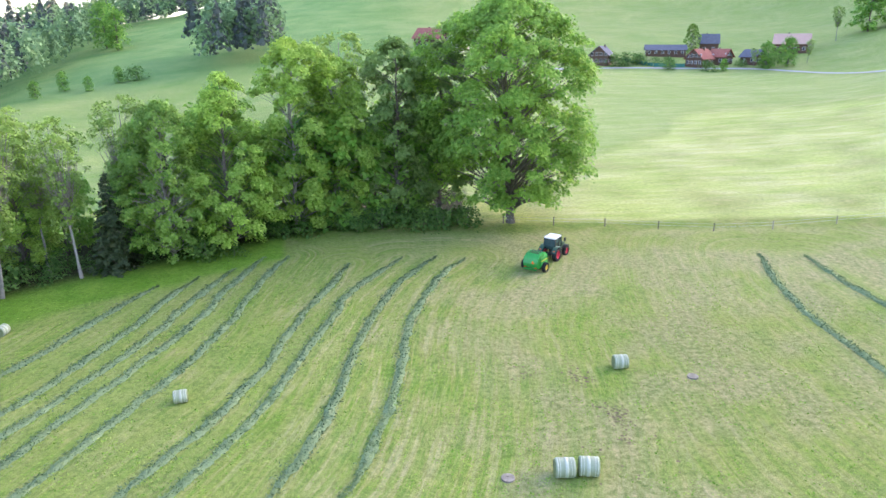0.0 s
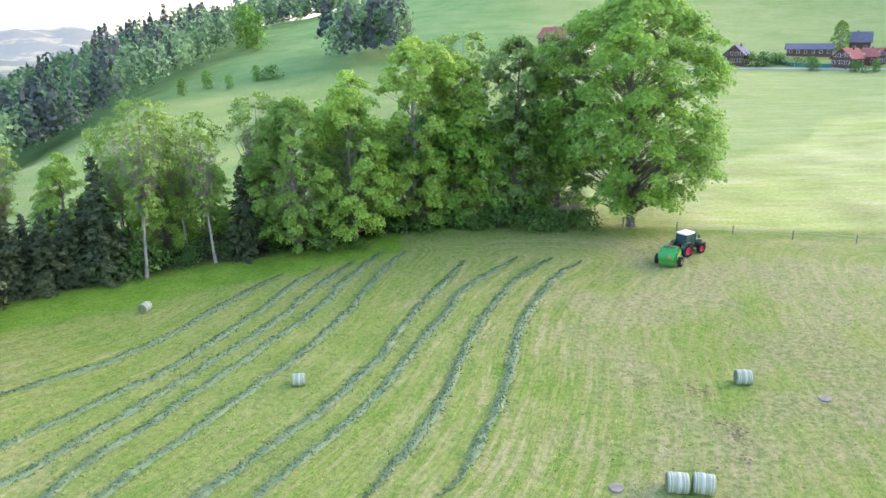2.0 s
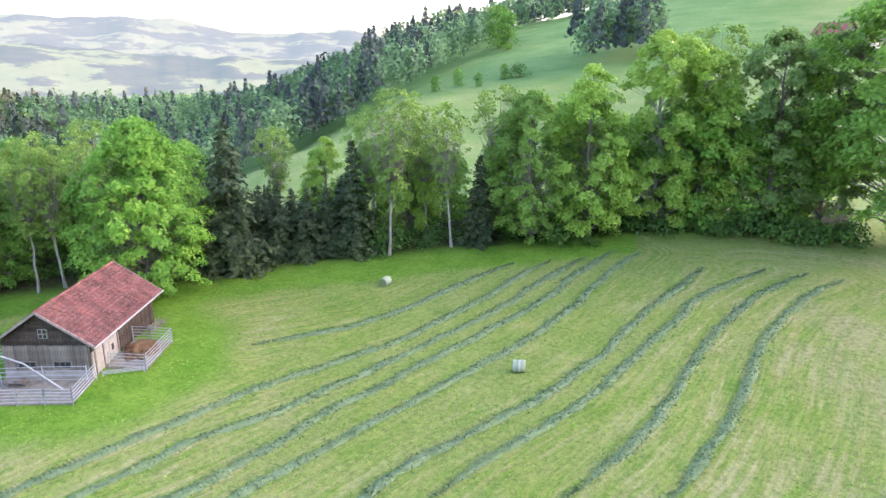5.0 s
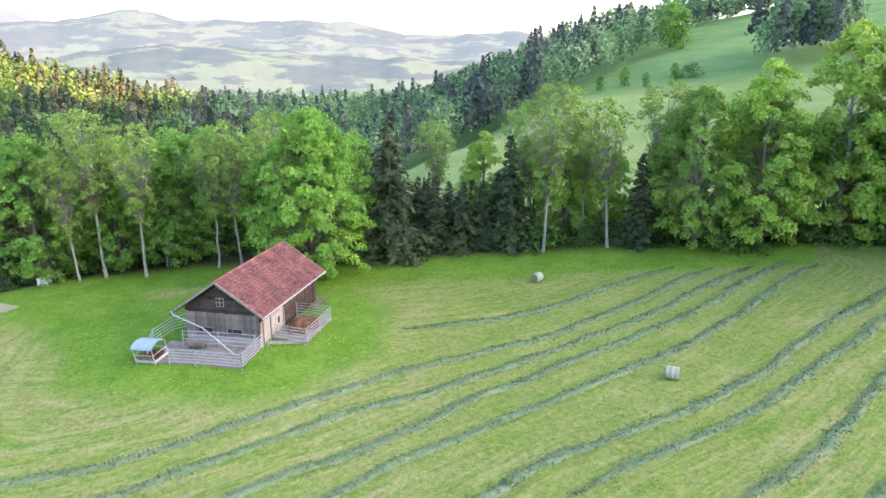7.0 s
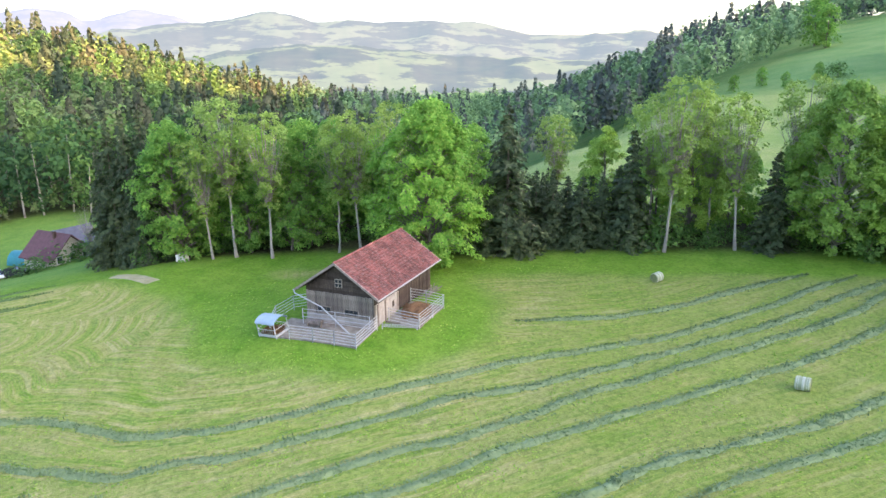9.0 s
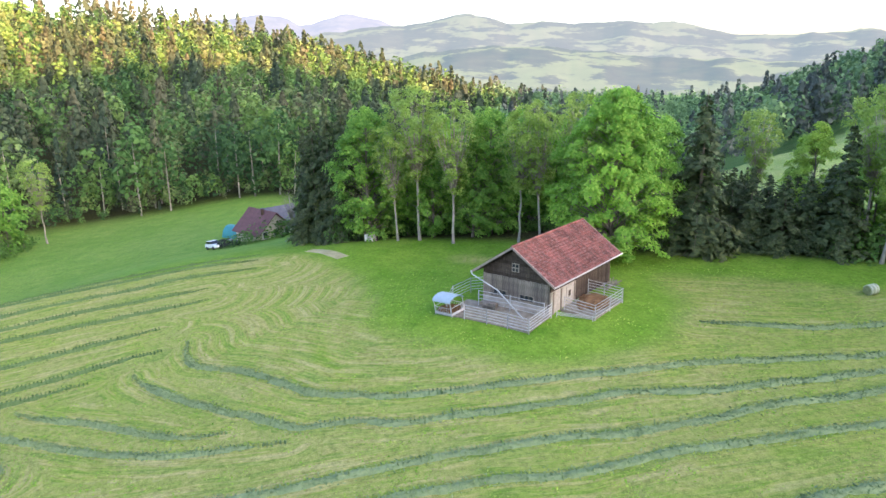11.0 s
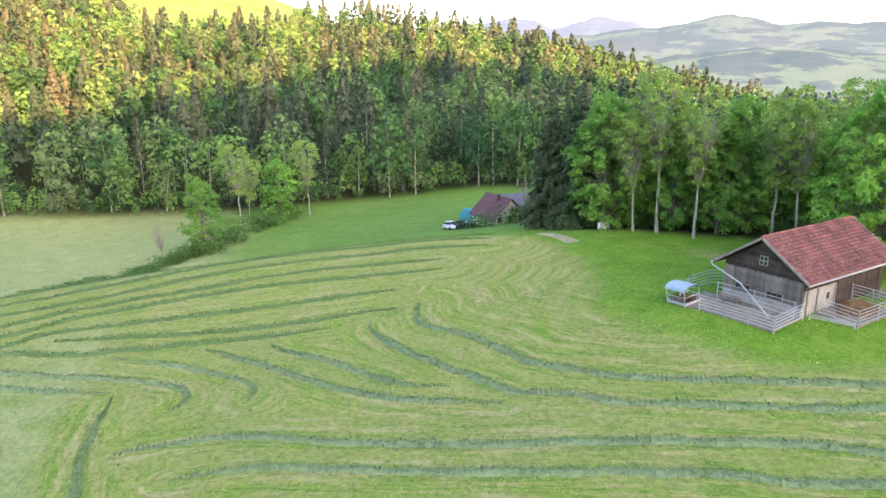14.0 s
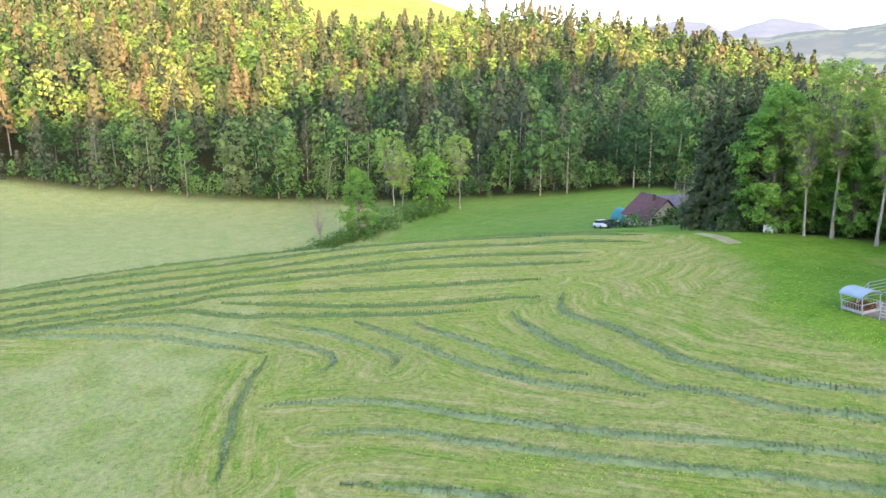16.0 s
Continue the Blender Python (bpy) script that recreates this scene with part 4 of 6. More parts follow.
def windrow(pts, seed, full=1.0, fresh=False):
    """A raked heap of hay: a lumpy ridge with loose stalks. fresh: takes the darker, greener hay colours."""
    rng = np.random.default_rng(seed)
    line = smooth_line(pts, 0.3)
    n = len(line)
    d = np.gradient(line, axis=0)
    d /= np.linalg.norm(d, axis=1, keepdims=True)
    side = np.c_[-d[:, 1], d[:, 0]]
    wob = np.array([noise.noise(Vector((k * 0.11, seed * 3.1, 0))) for k in range(n)])
    lump = np.array([0.75 + 0.6 * noise.noise(Vector((k * 0.33, seed * 1.7, 5))) for k in range(n)])
    line = line + side * (wob * 0.3)[:, None]
    ends = np.minimum(np.arange(n), np.arange(n)[::-1]) * 0.3
    fade = np.clip(ends / 6.0 + 0.2, 0, 1)
    s = np.linspace(-1, 1, 9)
    w, h = 0.5 * full * (0.8 + 0.35 * lump) * fade, 0.3 * full * lump * fade
    off = s[None] * w[:, None] + rng.normal(0, 0.05, (n, 9))
    hh = (1 - np.abs(s[None]) ** 1.8) * h[:, None] * rng.uniform(0.86, 1.12, (n, 9)) - 0.05
    x = line[:, :1] + side[:, :1] * off
    y = line[:, 1:] + side[:, 1:] * off
    v = np.stack([x, y, ground_z(x, y) + hh], -1).reshape(-1, 3)
    i, j = np.meshgrid(np.arange(n - 1), np.arange(8), indexing="ij")
    f = np.stack([i * 9 + j, i * 9 + j + 1, i * 9 + j + 10, i * 9 + j + 9], -1).reshape(-1, 4)[:, ::-1]
    ob = new("windrow")
    under("ridge", mesh_of("hay_ridge", v, f, DARKER_CORE if fresh else HAY_CORE, True), ob)
    m = n * 14
    k = rng.integers(0, n, m)
    o = np.clip(rng.normal(0, 0.75, m), -2.4, 2.4) * w[k]
    px, py = line[k, 0] + side[k, 0] * o, line[k, 1] + side[k, 1] * o
    top = np.clip(1 - np.abs(o / (w[k] + 1e-6)) ** 1.8, 0, 1) * h[k]
    px += rng.normal(0, 0.12, m)
    c = np.c_[px, py, ground_z(px, py) + top + rng.uniform(-0.02, 0.07, m)]
    v, f = cards(rng, c, 0.085, 0.6, 3.4)
    tagged(under("loose_hay", mesh_of("loose_hay", v, f, DARKER_HAY if fresh else HAY), ob), kind="stuff")
    tagged(ob, "long windrow of darker green raked hay on stubble" if fresh else "long windrow of raked grey-green hay on stubble", "windrow", "windrows on the hay field")


for k, (row, pts) in enumerate(WINDROWS.items()):
    windrow(pts, k + 1, 0.92 if row in "pqrstuvw" else 0.5 if row == "y" else 0.85, row in "pqrstuvw")


def grass_tufts():
    """Stubble and regrowth over the near part of the field."""
    rng = np.random.default_rng(8)
    m = leaf_material("grass_blades", [(0.15, 0.33, 0.03), (0.22, 0.4, 0.05), (0.3, 0.44, 0.08), (0.38, 0.45, 0.12)], 0.3, 0.4, 0.05)
    n = 120000
    az, r = rng.uniform(-42, 138, n), 22 + 55 * rng.uniform(0, 1, n) ** 1.15
    x, y = polar(az, r)
    lump = np.array([noise.noise(Vector((a / 2.2, b / 2.2, 1))) + 0.6 * noise.noise(Vector((a / 9, b / 9, 4))) for a, b in zip(x, y)])
    keep = lump > rng.normal(0.1, 0.25, n)
    x, y = x[keep], y[keep]
    c = np.c_[x, y, ground_z(x, y) + rng.uniform(0.0, 0.05, len(x))]
    v, f = cards(rng, c, 0.1, 1.6, 1.8)
    tagged(new("grass", mesh_of("grass", v, f, m)), "short mown grass stubble and regrowth", "grass", kind="stuff")


grass_tufts()

WRAP = mottled("net_wrap", (0.22, 0.255, 0.15), (0.33, 0.365, 0.235), 2.5, 0.55, 0.4, 0.01, 0.4)
BAND = mottled("white_net_band", (0.34, 0.37, 0.27), (0.46, 0.48, 0.37), 4, 0.5, 0.3, 0.005, 0.4)
BALE_END = mottled("hay_end", (0.12, 0.15, 0.06), (0.28, 0.3, 0.15), 4, 1.0, 1.0, 0.06)


def lathe(profile, sides=32):
    """A turned shape about the x axis from (x, radius) pairs."""
    p = np.array(profile, float)
    a = np.arange(sides) * 2 * math.pi / sides
    v = np.stack([np.repeat(p[:, :1], sides, 1), p[:, 1:] * np.cos(a), p[:, 1:] * np.sin(a)], -1).reshape(-1, 3)
    i, j = np.meshgrid(np.arange(len(p) - 1), np.arange(sides), indexing="ij")
    j2 = (j + 1) % sides
    f = np.stack([i * sides + j, i * sides + j2, (i + 1) * sides + j2, (i + 1) * sides + j], -1).reshape(-1, 4)
    return v, f[:, ::-1]


def seat(x, y, turn, sink=0.0):
    """The pose of a thing that stands on the ground at (x, y), leaning with the slope; turn: radians about its up."""
    e = 1.0
    nx, ny = float(ground_z(x + e, y) - ground_z(x - e, y)) / (2 * e), float(ground_z(x, y + e) - ground_z(x, y - e)) / (2 * e)
    up = Vector((-nx, -ny, 1)).normalized()
    fwd = Vector((math.cos(turn), math.sin(turn), 0))
    side = up.cross(fwd).normalized()
    fwd = side.cross(up)
    m = Matrix((fwd, side, up)).transposed().to_4x4()
    m.translation = (x, y, float(ground_z(x, y)) - sink)
    return m


def make_bale():
    bale = new("hay_bale")
    lift = Matrix.Translation((0, 0, 0.58)) @ Matrix.Diagonal((1.03, 0.94, 0.94, 1))

    def add(name, prof, mat):
        v, f = lathe(prof)
        ob = under(name, mesh_of(name, v, f, mat, False), bale)
        ob.matrix_basis = lift
        for p in ob.data.polygons:
            p.use_smooth = abs(p.normal.x) < 0.5
    add("wrap", [(-0.58, 0.56), (-0.55, 0.61), (-0.3, 0.632), (0.0, 0.62), (0.3, 0.635), (0.55, 0.61), (0.58, 0.56)], WRAP)
    add("end", [(0.555, 0.59), (0.6, 0.52), (0.61, 0.3), (0.595, 0.001)], BALE_END)
    add("end", [(-0.595, 0.001), (-0.61, 0.3), (-0.6, 0.52), (-0.555, 0.59)], BALE_END)
    for a, b in ((-0.5, -0.43), (-0.36, -0.3), (-0.05, 0.16), (0.3, 0.35), (0.44, 0.5)):
        add("band", [(a, 0.62), (a + 0.01, 0.643), (b - 0.01, 0.643), (b, 0.62)], BAND)
    return tagged(bale, "round hay bale in pale net wrap on stubble", "hay bale", "hay bales on the field")


first_bale = make_bale()
first_bale.matrix_basis = seat(7.7, 39.3, 0.02, 0.04) @ Matrix.Scale(1.06, 4)
for x, y, turn in ((9.25, 39.4, -0.1 + 3.14), (14.5, 53.2, 0.05), (-19.9, 48.6, 0.3), (-40.5, 60.6, 1.5)):
    small = 1.06 if x > 8 and y < 45 else 0.98 if x > 0 else 0.84
    copy_thing(first_bale, seat(x, y, turn, 0.04) @ Matrix.Scale(small / 1.06, 4))

# concrete lids and mud
CONCRETE = mottled("concrete", (0.14, 0.12, 0.09), (0.33, 0.295, 0.24), 2.0, 0.9, 0.5, 0.01)
MUD = mottled("bare_soil", (0.08, 0.06, 0.035), (0.2, 0.15, 0.09), 3.0, 1.0, 1.0, 0.06)
for x, y, turn in ((4.1, 39.0, 0), (19.9, 51.5, 1)):
    lid = new("shaft_lid")
    lid.matrix_basis = seat(x, y, turn, 0.02)
    v, f = lathe([(0.0, 0.44), (0.13, 0.44), (0.15, 0.42), (0.152, 0.3), (0.15, 0.001)], 24)
    v = np.c_[v[:, 1], v[:, 2], v[:, 0]]
    under("cover", mesh_of("cover", v, f[:, ::-1], CONCRETE), lid)
    v, f = tubes([(np.array([(-0.1, 0, 0.14), (-0.08, 0, 0.2), (0.08, 0, 0.2), (0.1, 0, 0.14)]), np.full(4, 0.012))], 6)
    under("handle", mesh_of("lid_handle", v, f, CONCRETE), lid)
    tagged(lid, "round concrete shaft cover in the grass", "shaft cover", "shaft covers in the field")


def mud_patch(spots, seed):
    rng = np.random.default_rng(seed)
    pos = np.concatenate([np.c_[rng.normal(x, s, n), rng.normal(y, s * 1.3, n)] for x, y, s, n in spots])
    z = ground_z(pos[:, 0], pos[:, 1]) + 0.02
    v, f = cards(rng, np.c_[pos, z], rng.uniform(0.07, 0.25, len(pos)), 14.0, 1.3)
    tagged(new("soil", mesh_of("soil", v, f, MUD)), "clods of bare dark soil scuffed from the turf", "soil", kind="stuff")


mud_patch([(10.7, 51.6, 0.6, 60), (11.4, 51.2, 0.3, 30), (12.7, 45.4, 0.5, 50), (12.6, 46.8, 0.5, 30), (12.3, 43.2, 0.3, 16), (6.6, 52.4, 0.5, 26), (11.6, 47.5, 0.3, 14), (13, 40, 2.5, 30)], 4)


# ---- small shape helpers ----
def box(bm, lo, hi, bevel=0.0):
    r = bmesh.ops.create_cube(bm, size=1.0)
    c = [(a + b) / 2 for a, b in zip(lo, hi)]
    d = [abs(b - a) for a, b in zip(lo, hi)]
    bmesh.ops.transform(bm, matrix=Matrix.LocRotScale(c, None, d), verts=r["verts"])
    if bevel:
        es = {e for v in r["verts"] for e in v.link_edges}
        bmesh.ops.bevel(bm, geom=list(es), offset=bevel, segments=2, affect="EDGES")


def block(name, lo, hi, mat, parent, bevel=0.0, label=""):
    bm = bmesh.new()
    box(bm, lo, hi, bevel)
    return part(name, bm, mat, parent, label)


def prism(name, outline, x0, x1, mat, parent, axis=0, bevel=0.0, label=""):
    """An outline in the other two axes, drawn out along one axis."""
    bm = bmesh.new()
    rings = []
    for x in (x0, x1):
        rings.append([bm.verts.new((x, a, b) if axis == 0 else (a, x, b) if axis == 1 else (a, b, x)) for a, b in outline])
    n = len(outline)
    bm.faces.new(rings[0])
    bm.faces.new(rings[1][::-1])
    for k in range(n):
        bm.faces.new((rings[0][k], rings[1][k], rings[1][(k + 1) % n], rings[0][(k + 1) % n]))
    bmesh.ops.recalc_face_normals(bm, faces=bm.faces)
    if bevel:
        bmesh.ops.bevel(bm, geom=bm.edges[:], offset=bevel, segments=2, affect="EDGES")
    return part(name, bm, mat, parent, label)


def rods(name, lines, mat, parent, sides=8, label=""):
    v, f = tubes([(np.array(p, float), np.full(len(p), r)) for p, r in lines], sides)
    return under(name, mesh_of(name, v, f, mat, True), parent, label)


# ---- the barn ----
def plank_material(name, dark, light):
    m, nt, b = material(name, 0.9, 0.15)
    co = nt.nodes.new("ShaderNodeTexCoord").outputs["Object"]
    mp = node(nt, "ShaderNodeMapping", Vector=co)
    mp.inputs["Scale"].default_value = (9, 9, 0.7)
    grain = noise_tex(nt, 2.0, 6, 0.7, mp.outputs[0])
    stain = noise_tex(nt, 0.9, 4, 0.6, co)
    c = ramp(nt, grain, (0.3, dark), (0.7, light))
    info = nt.nodes.new("ShaderNodeObjectInfo")
    tone = ramp(nt, info.outputs["Random"], (0.0, (0.7, 0.68, 0.66)), (1.0, (1.3, 1.25, 1.2)))
    c = mix(nt, 1.0, c, tone, "MULTIPLY")
    c = mix(nt, 0.6, c, mix(nt, 1.0, c, ramp(nt, stain, (0.35, (0.5, 0.48, 0.46)), (0.65, (1.2, 1.2, 1.2))), "MULTIPLY"))
    nt.links.new(c, b.inputs["Base Color"])
    bump(nt, b, grain, 0.5, 0.01)
    return m


def tile_material(name, tones):
    m, nt, b = material(name, 0.85, 0.25)
    geo = nt.nodes.new("ShaderNodeNewGeometry")
    c = ramp(nt, geo.outputs["Random Per Island"], *[(k / (len(tones) - 1), t) for k, t in enumerate(tones)])
    moss = ramp(nt, noise_tex(nt, 0.7, 5), (0.4, (0.62, 0.6, 0.6)), (0.62, (1.1, 1.1, 1.1)))
    c = mix(nt, 1.0, c, moss, "MULTIPLY")
    lich = ramp(nt, noise_tex(nt, 7.0, 4), (0.5, (0, 0, 0)), (0.7, (1, 1, 1)))
    c = mix(nt, mix(nt, 0.45, lich, (0, 0, 0)), c, (0.36, 0.3, 0.27))
    nt.links.new(c, b.inputs["Base Color"])
    return m


GREY_WOOD = plank_material("weathered_grey_planks", (0.11, 0.1, 0.088), (0.38, 0.345, 0.3))
DARK_WOOD = plank_material("dark_planks", (0.028, 0.023, 0.02), (0.105, 0.085, 0.07))
TILE = tile_material("red_roof_tiles", [(0.13, 0.05, 0.042), (0.19, 0.068, 0.056), (0.25, 0.09, 0.07), (0.2, 0.095, 0.08)])
PLASTER = mottled("old_white_plaster", (0.22, 0.2, 0.17), (0.47, 0.44, 0.395), 1.3, 0.95, 0.4, 0.02)
GALV = mottled("galvanised_steel", (0.34, 0.35, 0.35), (0.5, 0.51, 0.5), 3.0, 0.6, 0.1, 0.003, 0.4, 0.25)
GLASS = mottled("dark_window_glass", (0.02, 0.025, 0.03), (0.05, 0.055, 0.06), 1.0, 0.12, 0.0, 0.001, 0.6)
TRIM = mottled("pale_verge_boards", (0.15, 0.125, 0.105), (0.34, 0.3, 0.26), 3.0, 0.85, 0.4, 0.01)


def tiled_slope(name, parent, y0, y1, x_ridge, z_ridge, x_eave, z_eave, rows, cols, mat):
    """Courses of overlapping tiles on one slope, each tile its own island."""
    run = np.array([x_eave - x_ridge, z_eave - z_ridge])
    ln = np.linalg.norm(run)
    d = run / ln
    up = np.array([-d[1], d[0]])
    if up[1] < 0:
        up = -up
    rng = np.random.default_rng(3)
    vs, fs = [], []
    st, sc = ln / rows, (y1 - y0) / cols
    for i in range(rows):
        for j in range(cols):
            a0, a1 = i * st - 0.05, (i + 1) * st
            b0, b1 = y0 + j * sc + 0.012, y0 + (j + 1) * sc - 0.012
            l0, l1 = 0.02, 0.11 + rng.uniform(-0.01, 0.015)
            q = []
            for a, l in ((a0, l0), (a1, l1)):
                for bb, e in ((b0, 0), ((b0 + b1) / 2, 0.022), (b1, 0)):
                    p = np.array([x_ridge, z_ridge]) + d * a + up * (l + e)
                    q.append((p[0], bb, p[1]))
            for bb in (b0, b1):
                p = np.array([x_ridge, z_ridge]) + d * a1 + up * 0.01
                q.append((p[0], bb, p[1]))
            n = len(vs) * 8
            vs.append(q)
            fs += [(n, n + 3, n + 4, n + 1), (n + 1, n + 4, n + 5, n + 2), (n + 3, n + 6, n + 7, n + 5)]
    v = np.array(vs).reshape(-1, 3)
    f = np.array(fs)
    if x_eave < x_ridge:
        f = f[:, ::-1]
    return tagged(under(name, mesh_of(name, v, f, mat), parent), kind="stuff")


def build_barn():
    barn = new("barn")
    barn.matrix_basis = pose(-51.62, 29.19, 0.05, 0, 0, 28.3)
    W, Y0, Y1, EV, RZ = 3.45, 0.6, 12.7, 3.3, 5.6
    # masonry plinth and core walls
    for name, lo, hi, mat in (
        ("plinth", (-W, Y0, -1.2), (W, Y0 + 0.35, 0.75), PLASTER),
        ("wall", (W - 0.35, Y0 + 0.36, -1.2), (W, 5.4, 2.1), PLASTER),
        ("wall", (W - 0.3, 5.41, -1.2), (W - 0.06, Y1, 3.3), DARK_WOOD),
        ("wall", (-W, Y0 + 0.36, -1.2), (-W + 0.3, Y1, 3.3), DARK_WOOD),
        ("wall", (-W + 0.31, Y1 - 0.3, -1.2), (W - 0.31, Y1, 3.2), DARK_WOOD),
        ("wall", (-W + 0.08, Y0 + 0.12, 0.76), (W - 0.08, Y0 + 0.3, 2.75), DARK_WOOD),
        ("wall", (W - 0.28, Y0 + 0.36, 2.11), (W - 0.05, 5.4, 3.3), DARK_WOOD),
    ):
        block(name, lo, hi, mat, barn, 0.01)
    prism("gable", [(-W, 2.76), (W, 2.76), (W, 3.25), (0, RZ - 0.05), (-W, 3.25)], Y0 + 0.1, Y0 + 0.25, DARK_WOOD, barn, 1)
    prism("gable", [(-W, 3.21), (W, 3.21), (0, RZ - 0.05)], Y1 - 0.2, Y1 - 0.05, DARK_WOOD, barn, 1)
    # upright weathered boards on the gable front
    me_cache = None
    n = 31
    for k in range(n):
        x0 = -W + 2 * W * k / n
        if me_cache is None:
            ob = block("plank", (0.01, Y0 + 0.03, 0.7), (2 * W / n - 0.012, Y0 + 0.1, 2.85), GREY_WOOD, barn, 0.006)
            me_cache = ob.data
        else:
            ob = under("plank", me_cache, barn)
        ob.matrix_basis = Matrix.Translation((x0, random.uniform(-0.012, 0.012), random.uniform(-0.05, 0.03)))
    # level boards of the upper gable
    for k in range(9):
        z0 = 2.9 + k * 0.29
        half = min(W, (RZ - 0.12 - z0 - 0.27) / (RZ - 3.25) * W + 0.05)
        if half < 0.2:
            break
        block("gable_board", (-half, Y0 + 0.05, z0), (half, Y0 + 0.095, z0 + 0.27), DARK_WOOD, barn, 0.006)
    win = block("window", (-0.38, Y0 - 0.01, 3.45), (0.38, Y0 + 0.04, 4.25), GREY_WOOD, barn, 0.01, "small square weathered gable window")
    for sx in (-0.17, 0.17):
        for sz in (3.66, 4.03):
            block("pane", (sx - 0.12, Y0 - 0.03, sz - 0.14), (sx + 0.12, Y0 - 0.012, sz + 0.14), GLASS, win)
    for x in (-1.6, 1.2):
        win = block("window", (x - 0.75, Y0 - 0.02, 0.95), (x + 0.75, Y0 + 0.028, 1.55), GREY_WOOD, barn, 0.01, "low stable window with wooden frame")
        for q in (-0.45, 0, 0.45):
            block("pane", (x + q - 0.19, Y0 - 0.045, 1.03), (x + q + 0.19, Y0 - 0.022, 1.47), GLASS, win)
    # dark boards along the eave side
    me_cache = None
    for k in range(30):
        y = 5.45 + k * 0.24
        if me_cache is None:
            ob = block("plank", (W - 0.055, 0.005, 0.0), (W - 0.005, 0.23, 3.3), DARK_WOOD, barn, 0.006)
            me_cache = ob.data
        else:
            ob = under("plank", me_cache, barn)
        ob.matrix_basis = Matrix.Translation((random.uniform(-0.01, 0.012), y, random.uniform(-0.05, 0.02)))
    door = block("door", (W + 0.005, 3.6, 0.05), (W + 0.06, 4.7, 1.95), PLASTER, barn, 0.01, "pale plank stable door")
    block("hatch", (W + 0.063, 3.95, 1.0), (W + 0.08, 4.35, 1.55), DARK_WOOD, door)
    block("handle", (W + 0.063, 4.5, 0.95), (W + 0.1, 4.56, 1.05), GALV, door)
    for y in (1.2, 2.6, 5.1):
        block("post", (W + 0.004, y, 0.0), (W + 0.1, y + 0.16, 2.1), GREY_WOOD, barn, 0.01)
    # roof
    EX, EZ, RX = 4.18, 2.98, 5.8
    for s in (-1, 1):
        t = 0.14
        prism("roof_deck", [(0, RX), (s * EX, EZ), (s * EX, EZ - t), (0, RX - t)], 0.0, 13.3, DARK_WOOD, barn, 1)
        tiled_slope("roof_tiles", barn, 0.0, 13.3, 0.0, RX, s * (EX + 0.06), EZ - 0.03, 15, 46, TILE)
        for y in (-0.05, 13.22):
            prism("verge_board", [(0, RX + 0.1), (s * (EX + 0.05), EZ + 0.09), (s * (EX + 0.05), EZ - 0.14), (0, RX - 0.13)], y, y + 0.13, TRIM, barn, 1, 0.01)
        rods("gutter", [([(s * (EX + 0.11), -0.1, EZ - 0.03), (s * (EX + 0.11), 6.6, EZ - 0.05), (s * (EX + 0.11), 13.4, EZ - 0.03)], 0.075)], GALV, barn, 10, "pale metal eave gutter")
    v, f = tubes([(np.array([(0, -0.05 + k * 0.35, RX + 0.07 + 0.012 * (k % 2)) for k in range(39)]), np.array([0.12 + 0.012 * (k % 2) for k in range(39)]))], 10)
    under("ridge_tiles", mesh_of("ridge_tiles", v, f, TILE, True), barn)
    # long downpipe slanting across the gable
    rods("downpipe", [([(-EX - 0.1, -0.05, EZ - 0.05), (-EX + 0.1, -0.2, EZ - 0.25), (-0.9, -0.9, 2.05), (-0.6, -1.0, 1.9), (2.3, -1.7, 0.3)], 0.06)], GALV, barn, 10, "galvanised downpipe slanting across the gable")
    block("trough", (-2.9, -0.75, 0.25), (-1.2, -0.2, 0.55), GREY_WOOD, barn, 0.03, "wooden feed trough at the wall")
    for x in (-2.7, -1.4):
        block("trough_leg", (x - 0.06, -0.6, -0.3), (x + 0.06, -0.35, 0.25), GREY_WOOD, barn, 0.01)
    return tagged(barn, "weathered wooden cattle barn with red tiled roof", "barn")


barn = build_barn()
B = barn.matrix_basis.copy()


def at_barn(x, y):
    p = B @ Vector((x, y, 0))
    return p.x, p.y


def yard_slab():
    for lo, hi, nm, mat, lab in (((-5.2, -3.0), (3.6, 0.58), "yard_slab", CONCRETE, "stained concrete yard slab before the barn"), ((3.7, 2.2), (7.0, 7.6), "dung_slab", CONCRETE, "concrete dung slab beside the barn")):
        ob = new(nm)
        vs = [B @ Vector((x, y, 0)) for x, y in ((lo[0], lo[1]), (hi[0], lo[1]), (hi[0], hi[1]), (lo[0], hi[1]))]
        bm = bmesh.new()
        top = [bm.verts.new((v.x, v.y, float(ground_z(v.x, v.y)) + 0.2)) for v in vs]
        bot = [bm.verts.new((v.x, v.y, float(ground_z(v.x, v.y)) - 0.4)) for v in vs]
        bm.faces.new(top), bm.faces.new(bot[::-1])
        for k in range(4):
            bm.faces.new((top[k], bot[k], bot[(k + 1) % 4], top[(k + 1) % 4]))
        bmesh.ops.recalc_face_normals(bm, faces=bm.faces)
        part("slab", bm, mat, ob)
        tagged(ob, lab, "slab", kind="structure")


yard_slab()


